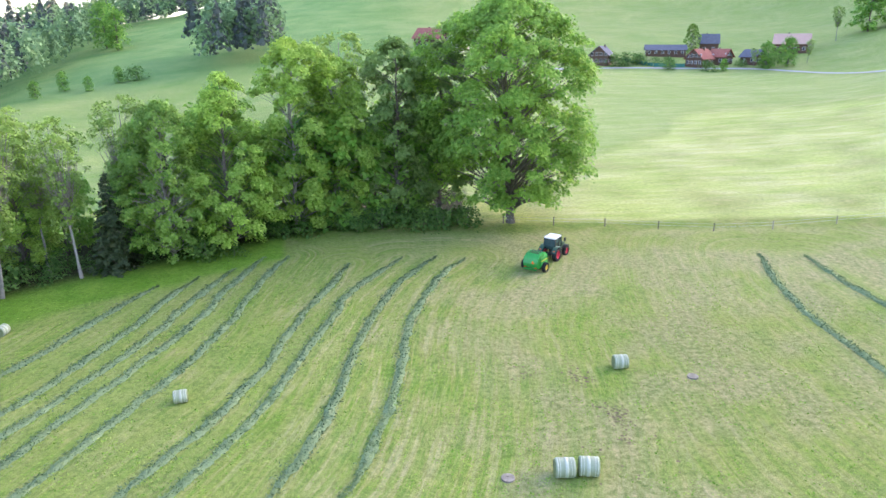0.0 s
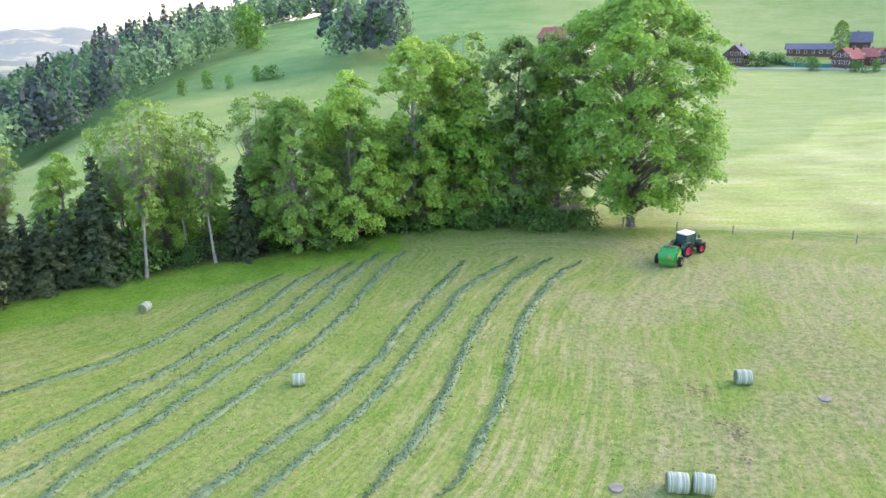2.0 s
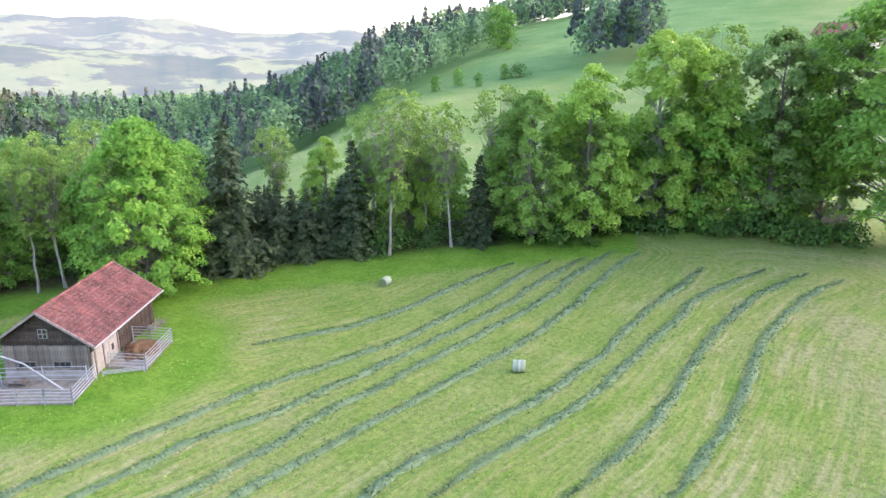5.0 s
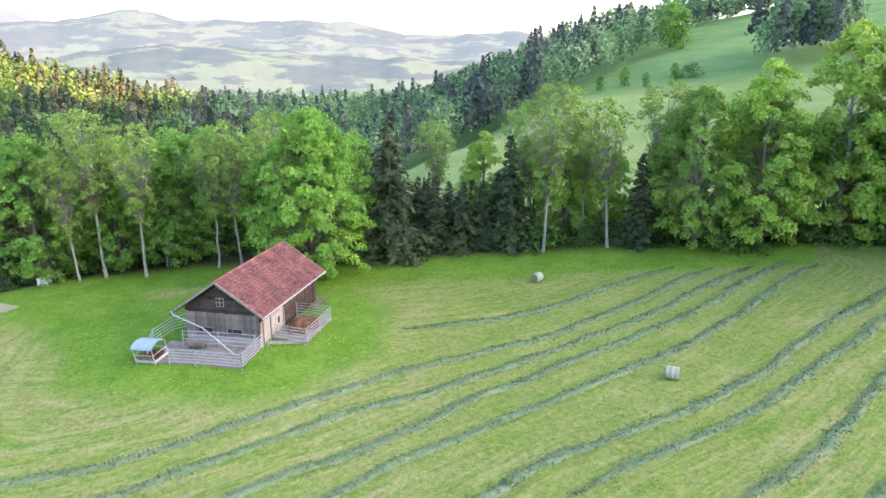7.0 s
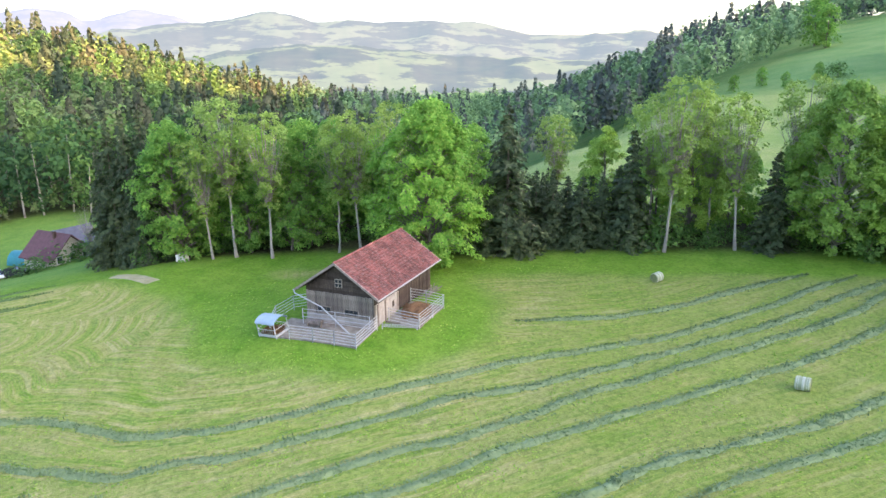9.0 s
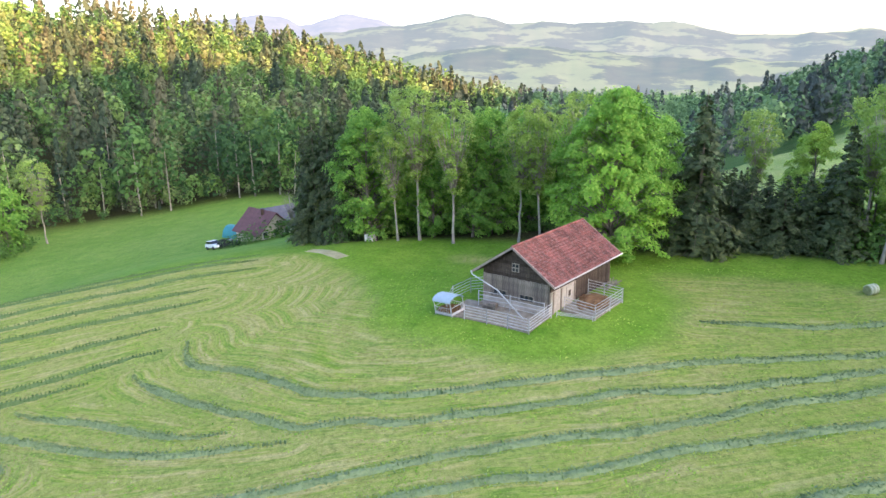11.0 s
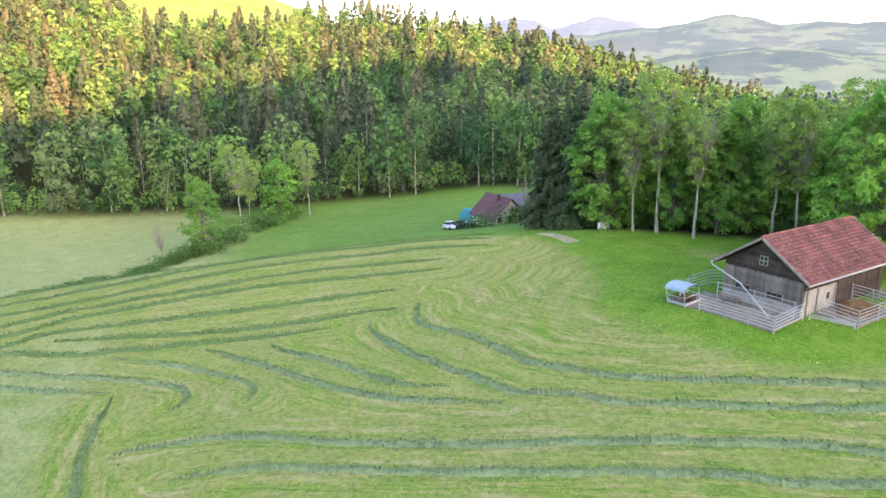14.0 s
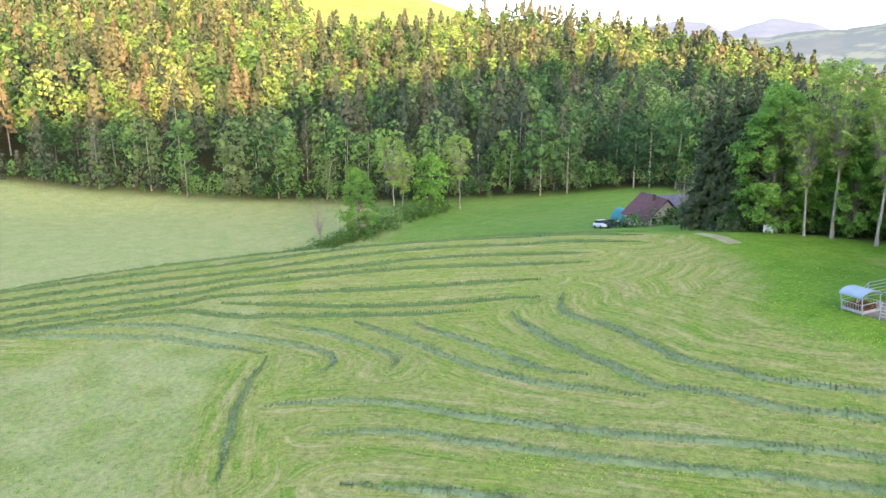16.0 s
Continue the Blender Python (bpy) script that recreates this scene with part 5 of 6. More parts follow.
def rail_panel(x0, y0, x1, y1, height=1.25, bars=5, base=0.1):
    """A steel cattle panel between two posts."""
    ob = new("cattle_panel")
    a = np.array([x0, y0, float(ground_z(x0, y0)) + base])
    b = np.array([x1, y1, float(ground_z(x1, y1)) + base])
    for p in (a, b):
        rods("post", [([p - [0, 0, 0.3], p + [0, 0, height + 0.05]], 0.045)], GALV, ob)
    for k in range(bars):
        z = 0.2 + (height - 0.22) * k / (bars - 1)
        rods("rail", [([a + [0, 0, z], b + [0, 0, z]], 0.03)], GALV, ob)
    tagged(ob, "galvanised cattle panel with five level rails", "fence panel", "cattle panels round the barn yard")


YARD = [(-5.2, -2.9), (-2.9, -3.05), (-0.5, -3.1), (1.6, -3.1), (3.7, -3.1)]
for p, q in zip(YARD[:-1], YARD[1:]):
    if p[0] > -3.5:
        rail_panel(*at_barn(*p), *at_barn(*q))
rail_panel(*at_barn(3.7, -3.1), *at_barn(3.75, 0.5))
rail_panel(*at_barn(-3.4, -0.15), *at_barn(0.0, -0.2), 1.3, 4, 0.2)
rail_panel(*at_barn(0.0, -0.2), *at_barn(3.4, -0.15), 1.3, 4, 0.2)
for p, q in (((-5.3, -2.5), (-6.6, 0.2)), ((-6.6, 0.2), (-6.4, 2.8)), ((-6.4, 2.8), (-4.4, 4.2))):
    rail_panel(*at_barn(*p), *at_barn(*q), 1.35)
PEN = [(4.0, 2.3), (7.0, 2.2), (7.1, 4.9), (7.1, 7.5), (5.2, 7.7), (3.6, 7.7)]
for p, q in zip(PEN[:-1], PEN[1:]):
    rail_panel(*at_barn(*p), *at_barn(*q), 1.3)
# a loose gate lying low between yard and pen
rail_panel(*at_barn(4.0, 1.0), *at_barn(6.9, 2.0), 0.45, 3, 0.0)

DUNG = mottled("dung_heap", (0.09, 0.05, 0.025), (0.3, 0.17, 0.08), 2.5, 1.0, 1.0, 0.1)


def dung_heap():
    ob = new("dung_heap")
    bm = bmesh.new()
    bmesh.ops.create_icosphere(bm, subdivisions=4, radius=1.0)
    for v in bm.verts:
        k = 1 + 0.25 * noise.fractal(v.co * 2.2, 1.0, 2.0, 4)
        v.co = Vector((v.co.x * 1.35 * k, v.co.y * 1.7 * k, max(v.co.z, -0.1) * 0.85 * k))
    x, y = at_barn(5.3, 5.2)
    ob.matrix_basis = pose(x, y, float(ground_z(x, y)) + 0.1, 0, 0, 28)
    part("mound", bm, DUNG, ob)
    tagged(ob, "brown straw dung heap on the slab", "dung heap")


dung_heap()


def wood_pile():
    ob = new("timber_pile")
    x, y = at_barn(4.3, 10.6)
    ob.matrix_basis = pose(x, y, float(ground_z(x, y)), 0, 0, 28.3)
    rng = random.Random(2)
    for k in range(14):
        a = rng.uniform(-0.5, 0.5) + (1.57 if k % 3 else 1.2)
        ln, zz = rng.uniform(0.9, 1.9), 0.06 + 0.07 * (k // 3)
        c = Vector((rng.uniform(-0.5, 0.7), rng.uniform(-1.0, 1.0), zz))
        d = Vector((math.cos(a), math.sin(a), rng.uniform(-0.05, 0.25))) * ln * 0.5
        rods("pole", [([c - d + Vector((0, 0, abs(d.z))), c + d + Vector((0, 0, abs(d.z)))], 0.05)], GREY_WOOD, ob, 6)
    tagged(ob, "untidy pile of grey poles beside the barn", "timber pile")


wood_pile()

BLUE_SHEET = mottled("pale_blue_sheet_metal", (0.22, 0.3, 0.35), (0.32, 0.41, 0.46), 1.5, 0.45, 0.1, 0.004, 0.4)


def hay_feeder():
    """A cattle hay rack with an arched sheet roof."""
    ob = new("hay_feeder")
    x, y = -55.0, 24.8
    ob.matrix_basis = seat(x, y, math.radians(23), 0.02) @ Matrix.Scale(0.87, 4)
    L, W = 1.15, 0.95
    arc = [(W * 1.12 * math.cos(a), 1.55 + 0.5 * math.sin(a)) for a in np.linspace(0, math.pi, 15)]
    arc += [(W * 1.09 * math.cos(a), 1.53 + 0.48 * math.sin(a)) for a in np.linspace(math.pi, 0, 15)]
    prism("roof", arc, -L * 1.1, L * 1.1, BLUE_SHEET, ob, 0, 0.0, "arched pale blue metal sheet roof")
    for sx in (-L, L):
        for sy in (-W, W):
            rods("post", [([(sx, sy, 0.0), (sx, sy, 1.62)], 0.045)], GALV, ob)
    for sy in (-W, W):
        rods("rail", [([(-L, sy, 0.95), (L, sy, 0.95)], 0.03)], GALV, ob)
        for k in range(8):
            rods("bar", [([(-L + 0.15 + k * 0.29, sy, 0.4), (-L + 0.15 + k * 0.29, sy * 0.98, 0.95)], 0.018)], GALV, ob, 6)
        block("side_board", (-L - 0.05, sy - 0.05, 0.14), (L + 0.05, sy + 0.05, 0.4), GALV, ob, 0.02)
    for sx in (-L, L):
        rods("rail", [([(sx, -W, 0.95), (sx, W, 0.95)], 0.03)], GALV, ob)
        block("side_board", (sx - 0.05, -W + 0.06, 0.14), (sx + 0.05, W - 0.06, 0.4), GALV, ob, 0.02)
    rng = np.random.default_rng(5)
    c = rng.uniform([-L * 0.85, -W * 0.8, 0.2], [L * 0.85, W * 0.8, 0.75], (700, 3))
    v, f = cards(rng, c, 0.12, 0.3, 2.5)
    under("hay", mesh_of("feeder_hay", v, f, DUNG), ob, "brown old hay in the rack")
    tagged(ob, "metal hay feeder with arched blue-grey roof", "hay feeder")


hay_feeder()


# ---- houses ----
PLUM_ROOF = mottled("plum_roof", (0.1, 0.05, 0.05), (0.18, 0.09, 0.085), 1.5, 0.8, 0.5, 0.03)
RED_ROOF = mottled("brick_red_roof", (0.24, 0.08, 0.06), (0.36, 0.14, 0.1), 1.2, 0.85, 0.5, 0.03)
PINK_ROOF = mottled("faded_tile_roof", (0.4, 0.25, 0.19), (0.55, 0.36, 0.28), 1.2, 0.85, 0.5, 0.03)
SLATE = mottled("slate_roof", (0.08, 0.08, 0.1), (0.16, 0.16, 0.18), 1.2, 0.7, 0.5, 0.03)
CREAM = mottled("cream_render", (0.5, 0.43, 0.33), (0.66, 0.58, 0.46), 1.2, 0.9, 0.3, 0.01)
BROWN_WALL = mottled("brown_shingle_wall", (0.06, 0.035, 0.025), (0.15, 0.09, 0.06), 2.0, 0.9, 0.5, 0.02)
WHITE_PAINT = mottled("white_paint", (0.68, 0.68, 0.66), (0.8, 0.8, 0.78), 2.0, 0.6, 0.1, 0.003)


def house(az, r, turn, width, length, eave, ridge, wall, roof, label, storeys=2, over=0.7, chimney=True, name="house", sink=0.8, cols=4):
    """A gabled house: walls, roof slopes, windows on every side."""
    ob = new(name)
    x, y = polar(az, r)
    ob.matrix_basis = pose(x, y, float(ground_z(x, y)) - 0.1, 0, 0, turn)
    W, L = width / 2, length / 2
    prism("wall", [(-W, -sink - 1.5), (W, -sink - 1.5), (W, eave), (0, ridge - 0.12), (-W, eave)], -L, L, wall, ob, 1)
    k = (ridge - eave) / W
    for s in (-1, 1):
        e = W + over
        prism("roof", [(0, ridge + 0.18), (s * e, eave - k * over + 0.18), (s * e, eave - k * over), (0, ridge)], -L - over, L + over, roof, ob, 1, 0.02)
    if chimney:
        ch = block("chimney", (0.5, L * 0.2, ridge - 1.0), (0.95, L * 0.2 + 0.45, ridge + 0.55), BROWN_WALL, ob, 0.02)
        block("cap", (0.44, L * 0.2 - 0.06, ridge + 0.56), (1.01, L * 0.2 + 0.51, ridge + 0.64), SLATE, ch)
    for sy in (-1, 1):
        for st in range(storeys + 1):
            z = 0.9 + st * 2.5
            n = cols if st < storeys else 2
            half = W if st < storeys else max(0.8, W * (ridge - z - 1.4) / (ridge - eave))
            if z + 1.2 > ridge - 0.8:
                continue
            for q in range(n):
                cx = -half + 2 * half * (q + 0.5) / n
                wn_ = block("window", (cx - 0.52, sy * (L + 0.03) - 0.05, z - 0.08), (cx + 0.52, sy * (L + 0.03) + 0.05, z + 1.18), WHITE_PAINT, ob)
                block("pane", (cx - 0.42, sy * (L + 0.09) - 0.02, z), (cx + 0.42, sy * (L + 0.09) + 0.02, z + 1.1), GLASS, wn_)
    for sx in (-1, 1):
        for st in range(storeys):
            z = 0.9 + st * 2.5
            if z + 1.2 > eave:
                continue
            for q in range(int(length / 2.6)):
                cy = -L + (q + 0.5) * 2 * L / int(length / 2.6)
                wn_ = block("window", (sx * (W + 0.03) - 0.05, cy - 0.52, z - 0.08), (sx * (W + 0.03) + 0.05, cy + 0.52, z + 1.18), WHITE_PAINT, ob)
                block("pane", (sx * (W + 0.09) - 0.02, cy - 0.42, z), (sx * (W + 0.09) + 0.02, cy + 0.42, z + 1.1), GLASS, wn_)
    return tagged(ob, label, "house")


# the farmhouse beyond the crest: its ridge runs towards the field
house(80.8, 134, -64.8, 7.2, 7.4, 1.9, 5.2, CREAM, PLUM_ROOF, "cream farmhouse with large plum-red roof below the field", 1, 0.6, True, "farmhouse", 0.8, 3)
house(79.6, 142, 20, 5.0, 6, 1.9, 4.4, BROWN_WALL, SLATE, "low outbuilding with grey roof behind the farmhouse", 1, 0.5, False, "outbuilding", 0.8, 2)
# the hamlet across the meadow
house(-12.2, 304, -28, 7.4, 8.6, 3.8, 7.0, BROWN_WALL, SLATE, "dark brown shingled farmhouse with grey gable roof", 2, 0.8)
house(-16.8, 326, 78, 6, 16.0, 2.6, 4.4, BROWN_WALL, SLATE, "long low shed with grey-blue roof", 1, 0.7, False)
house(-19.3, 308, -50, 7.2, 9, 3.2, 6.4, BROWN_WALL, RED_ROOF, "brown farmhouse with brick-red roof", 2, 0.8)
house(-20.7, 312, 40, 6, 7, 3.2, 5.8, BROWN_WALL, RED_ROOF, "brown cottage with brick-red roof", 2, 0.7)
house(-19.8, 338, 75, 6, 7.5, 4.0, 7.4, BROWN_WALL, SLATE, "tall shed with slate roof behind the farmhouse", 2, 0.6)
house(-22.9, 312, 30, 6, 7, 3.0, 5.4, BROWN_WALL, SLATE, "brown cottage with slate roof", 1, 0.7)
house(-25.3, 334, 62, 8, 12.5, 3.8, 7.2, BROWN_WALL, PINK_ROOF, "large barn house with faded tile roof", 1, 0.8)
house(0.9, 338, 60, 9.5, 13, 4.6, 8.6, BROWN_WALL, RED_ROOF, "brown house with red roof behind the trees", 2, 0.9)
house(-1.2, 330, -30, 8, 10, 4.0, 7.5, CREAM, SLATE, "cream house with slate roof behind the trees", 2, 0.8)
house(91.0, 720, 40, 12, 16, 5, 10.5, BROWN_WALL, SLATE, "dark farmhouse on the sunlit ridge", 2, 1.0)

TEAL = mottled("teal_tarpaulin", (0.02, 0.16, 0.17), (0.04, 0.26, 0.27), 1.5, 0.5, 0.3, 0.02, 0.4)


def tunnel_shed():
    ob = new("tarpaulin_shelter")
    x, y = polar(82.6, 140)
    ob.matrix_basis = pose(x, y, float(ground_z(x, y)) - 0.1, 0, 0, 40)
    arc = [(2.0 * math.cos(a), 2.2 * math.sin(a)) for a in np.linspace(0, math.pi, 17)]
    arc += [(1.9 * math.cos(a), 2.1 * math.sin(a)) for a in np.linspace(math.pi, 0, 17)]
    prism("cover", arc, -3, 3, TEAL, ob, 0)
    for s in (-2.9, 0, 2.9):
        rods("hoop", [([(s, 1.87 * math.cos(a), 2.07 * math.sin(a)) for a in np.linspace(0, math.pi, 13)], 0.05)], GALV, ob, 6)
    tagged(ob, "teal tarpaulin tunnel shelter beside the farmhouse", "shelter")


tunnel_shed()
RUBBER = mottled("tyre_rubber", (0.014, 0.014, 0.014), (0.035, 0.034, 0.032), 4.0, 0.85, 0.4, 0.01)


def make_car(az, r, turn, paint, label):
    car = new("car")
    x, y = polar(az, r)
    car.matrix_basis = seat(x, y, math.radians(turn), 0.0)
    prism("body", [(-2.0, 0.3), (2.0, 0.3), (2.05, 0.75), (1.1, 0.95), (-1.95, 1.0), (-2.05, 0.7)], -0.85, 0.85, paint, car, 1, 0.08)
    prism("cabin", [(-1.7, 0.99), (0.85, 0.96), (0.2, 1.46), (-1.35, 1.48)], -0.72, 0.72, GLASS, car, 1, 0.06, "dark glass cabin")
    block("roof", (-1.35, -0.7, 1.47), (0.2, 0.7, 1.53), paint, car, 0.02)
    for sx in (-1.25, 1.3):
        for sy in (-0.8, 0.8):
            v, f = lathe([(-0.1, 0.15), (-0.1, 0.31), (0.1, 0.31), (0.1, 0.15)], 18)
            w = under("wheel", mesh_of("car_wheel", np.c_[v[:, 1], v[:, 0], v[:, 2]], f, RUBBER, False), car)
            w.matrix_basis = Matrix.Translation((sx, sy, 0.31))
    tagged(car, label, "car", "cars by the farmhouse")


make_car(84.7, 130, 20, WHITE_PAINT, "white car parked below the field")
make_car(83.6, 128.5, 60, mottled("black_car_paint", (0.02, 0.02, 0.022), (0.04, 0.04, 0.045), 1.0, 0.25, 0.0, 0.001, 0.5), "black car parked beside the farmhouse")

TANK = mottled("white_plastic_tank", (0.32, 0.32, 0.3), (0.46, 0.46, 0.44), 2.0, 0.5, 0.2, 0.01)
for x, y in ((-95.1, 25.4), (-89.3, 28.7)):
    ob = new("water_tank")
    ob.matrix_basis = seat(x, y, 0.6, 0.0)
    block("tank", (-0.5, -0.5, 0.15), (0.5, 0.5, 1.1), TANK, ob, 0.08)
    block("pallet", (-0.55, -0.55, 0.0), (0.55, 0.55, 0.14), GREY_WOOD, ob, 0.01)
    v, f = lathe([(0, 0.18), (0.12, 0.18), (0.14, 0.001)], 16)
    under("cap", mesh_of("cap", np.c_[v[:, 1], v[:, 2], v[:, 0] + 1.1], f[:, ::-1], SLATE), ob)
    tagged(ob, "white plastic water tank on a pallet under the trees", "water tank", "tanks at the wood's edge")


# ---- fence along the upper meadow, lanes ----
def meadow_fence():
    ob = new("pasture_fence")
    az = np.linspace(-5.0, -38, 9)
    r = np.interp(az, [-38, -32.4, -28, -23.8, -19.6, -7.8, -5], [116, 108, 102, 97, 95, 94, 94.5])
    x, y = polar(az, r)
    z = ground_z(x, y)
    rng = random.Random(4)
    for a, b, c in zip(x, y, z):
        p = np.array([a, b, c])
        rods("post", [([p - [0, 0, 0.3], p + [rng.uniform(-0.06, 0.06), rng.uniform(-0.06, 0.06), 1.15]], 0.065)], GREY_WOOD, ob, 7)
    for h in (0.55, 0.95):
        rods("wire", [([(a, b, c + h) for a, b, c in zip(x, y, z)], 0.012)], GALV, ob, 4)
    tagged(ob, "old wooden post and wire pasture fence", "fence")


meadow_fence()
ASPHALT = mottled("pale_lane", (0.3, 0.3, 0.29), (0.42, 0.42, 0.4), 0.5, 0.95, 0.3, 0.02)
TRACK = mottled("gravel_track", (0.2, 0.2, 0.1), (0.4, 0.37, 0.25), 0.8, 1.0, 0.8, 0.05)


def lane(name, pts, width, mat, label, lift=0.12):
    line = smooth_line([polar(a, r) for a, r in pts], 1.5)
    d = np.gradient(line, axis=0)
    d /= np.linalg.norm(d, axis=1, keepdims=True)
    s = np.c_[-d[:, 1], d[:, 0]]
    rows = []
    for o in (-0.5, -0.25, 0, 0.25, 0.5):
        p = line + s * o * width
        rows.append(np.c_[p, ground_z(p[:, 0], p[:, 1]) + lift - 0.08 * abs(o)])
    v = np.stack(rows, 1).reshape(-1, 3)
    n = len(line)
    i, j = np.meshgrid(np.arange(n - 1), np.arange(4), indexing="ij")
    f = np.stack([i * 5 + j, i * 5 + j + 1, i * 5 + j + 6, i * 5 + j + 5], -1).reshape(-1, 4)[:, ::-1]
    tagged(new(name, mesh_of(name, v, f, mat, True)), label, "road", kind="structure")


lane("road", [(-8, 284), (-11, 291), (-14.5, 298), (-18, 301), (-22, 301), (-25.5, 294), (-31.5, 276), (-40, 250)], 2.6, ASPHALT, "narrow pale lane across the meadow", 0.2)
lane("road", [(0, 640), (4, 560), (8, 540), (12, 600)], 3.0, ASPHALT, "narrow pale lane on the hillside", 0.35)
lane("track", [(77.4, 91.5), (76.1, 89.5), (74.6, 85.6)], 1.8, TRACK, "worn gravel track over the crest", 0.06)


TEAL = mottled("teal_screen", (0.03, 0.12, 0.1), (0.06, 0.2, 0.16), 1.0, 0.8, 0.3, 0.01)


def garden_fence(a0, r0, a1, r1, panels):
    """A low screen fence of panels between posts round the hamlet's garden."""
    p, q = Vector(polar(a0, r0)), Vector(polar(a1, r1))
    ob = new("garden_fence")
    z0, z1 = float(ground_z(*p)), float(ground_z(*q))
    ob.matrix_basis = pose(p.x, p.y, z0, 0, 0, math.degrees(math.atan2(q.y - p.y, q.x - p.x)))
    w = (q - p).length / panels
    for k in range(panels):
        z = (z1 - z0) * (k + 0.5) / panels
        block("panel", (k * w + 0.06, -0.03, z - 0.2), ((k + 1) * w - 0.06, 0.03, z + 1.3), TEAL, ob)
        block("post", (k * w - 0.05, -0.05, z - 0.5), (k * w + 0.05, 0.05, z + 1.4), TEAL, ob)
    tagged(ob, "low teal screen fence round a hamlet garden", "fence")


garden_fence(-13.7, 312, -16.0, 303.5, 6)
garden_fence(-16.05, 303.5, -18.3, 304.5, 5)


def shelter_box():
    """A small dark hutch under the trees, hung with a white sheet on one side."""
    ob = new("hutch")
    x, y = polar(72.2, 94.5)
    ob.matrix_basis = pose(x, y, float(ground_z(x, y)), 0, 0, 62)
    block("body", (-0.9, -0.5, 0.12), (0.9, 0.5, 1.05), DARK_WOOD, ob, 0.02)
    block("lid", (-1.0, -0.6, 1.05), (1.0, 0.6, 1.12), GREY_WOOD, ob, 0.015)
    block("sheet", (-0.88, -0.56, 0.15), (-0.35, -0.503, 1.02), WHITE_SHEET, ob, 0.01, "white sheet hung over one side")
    for sx in (-0.8, 0.8):
        for sy in (-0.4, 0.4):
            block("foot", (sx - 0.06, sy - 0.06, -0.25), (sx + 0.06, sy + 0.06, 0.12), GREY_WOOD, ob)
    tagged(ob, "small dark wooden hutch with a white sheet", "hutch")


WHITE_SHEET = mottled("white_sheet", (0.55, 0.55, 0.55), (0.7, 0.7, 0.7), 3.0, 0.7, 0.3, 0.01)
shelter_box()


# ---- single trees and bushes out in the land ----
def loose(kind, az, r, h, wide=1.0, group="scattered trees"):
    plant(kind, az, r, h, rng_t.uniform(0, 6.28), wide, group, 0.2)


for kind, az, r, h in (("beech2", 104.6, 150, 15.5), ("ash", 101.6, 172, 20), ("ash2", 101.0, 178, 16), ("ash", 96.2, 180, 19), ("far", 98.6, 178, 15), ("bare", 107.7, 147, 10),
                       ("bare", 78.5, 135, 9), ("far", 76.9, 128, 9.5), ("shrub", 104.9, 146, 3), ("shrub", 103.3, 152, 3.4), ("shrub", 102.2, 158, 3), ("shrub", 100.4, 166, 3.6), ("shrub", 99.2, 172, 3.4),
                       ("shrub", 97.7, 178, 3), ("shrub", 112.2, 132, 2), ("shrub", 116.5, 128, 1.6), ("shrub", 106, 147, 2.6), ("shrub", 79.4, 131, 3.2), ("shrub", 82.4, 128, 2.4)):
    loose(kind, az, r, h, 1.5 if kind == "shrub" else 1.0)
for az in np.arange(105.5, 119, 0.55):
    loose("shrub", az + rng_t.uniform(-0.3, 0.3), np.interp(az, [105, 112, 119], [146, 133, 126]) + rng_t.uniform(-3, 3), rng_t.uniform(0.7, 2.2), 1.6)
for kind, az, r, h in (("far", 17.5, 215, 13), ("far", 24.5, 460, 26), ("far", 23.8, 440, 22), ("far", 27.6, 330, 8), ("far", 26.0, 320, 6), ("far", 24.0, 330, 7), ("far", 29.4, 320, 7), ("shrub", 22.8, 330, 6),
                       ("far", -23.8, 300, 10), ("ash", -23.0, 298, 8), ("far", -25.2, 304, 11), ("ash2", -26.4, 310, 9), ("far", -21.0, 296, 5), ("bronze", -18.6, 330, 13), ("shrub", -14.8, 310, 3.5), ("shrub", -16.2, 307, 3), ("shrub", -17.0, 308, 3.4), ("shrub", -22.2, 305, 3), ("far", -24.6, 314, 6), ("shrub", -23.9, 304, 4), ("far", -10.6, 296, 7), ("shrub", -14.0, 304, 5),
                       ("far", -29.8, 360, 24), ("far", -31.2, 365, 22), ("ash", -28.0, 350, 14), ("shrub", -15.0, 306, 4), ("shrub", -17.2, 298, 4), ("shrub", -13.2, 300, 5), ("shrub", -19.8, 297, 4)):
    loose(kind, az, r, h)


# ---- tractor and round baler ----
TRACTOR_GREEN = mottled("dark_green_paint", (0.012, 0.055, 0.03), (0.03, 0.1, 0.055), 1.5, 0.35, 0.05, 0.002, 0.5)
BALER_GREEN = mottled("bright_green_paint", (0.01, 0.22, 0.035), (0.02, 0.32, 0.055), 1.5, 0.35, 0.05, 0.002, 0.5)
RIM_RED = mottled("red_rim_paint", (0.42, 0.01, 0.03), (0.58, 0.02, 0.05), 2.0, 0.4, 0.05, 0.002, 0.5)
RIM_YELLOW = mottled("yellow_rim_paint", (0.6, 0.42, 0.03), (0.75, 0.55, 0.06), 2.0, 0.4, 0.05, 0.002, 0.5)
DARK_STEEL = mottled("dark_steel", (0.02, 0.02, 0.022), (0.06, 0.06, 0.065), 3.0, 0.5, 0.2, 0.004, 0.4, 0.3)
ORANGE = mottled("orange_marker", (0.75, 0.12, 0.02), (0.85, 0.18, 0.03), 3.0, 0.5, 0.05, 0.002)
CAB_GLASS = mottled("tinted_cab_glass", (0.02, 0.045, 0.045), (0.05, 0.09, 0.09), 0.8, 0.08, 0.0, 0.001, 0.6)


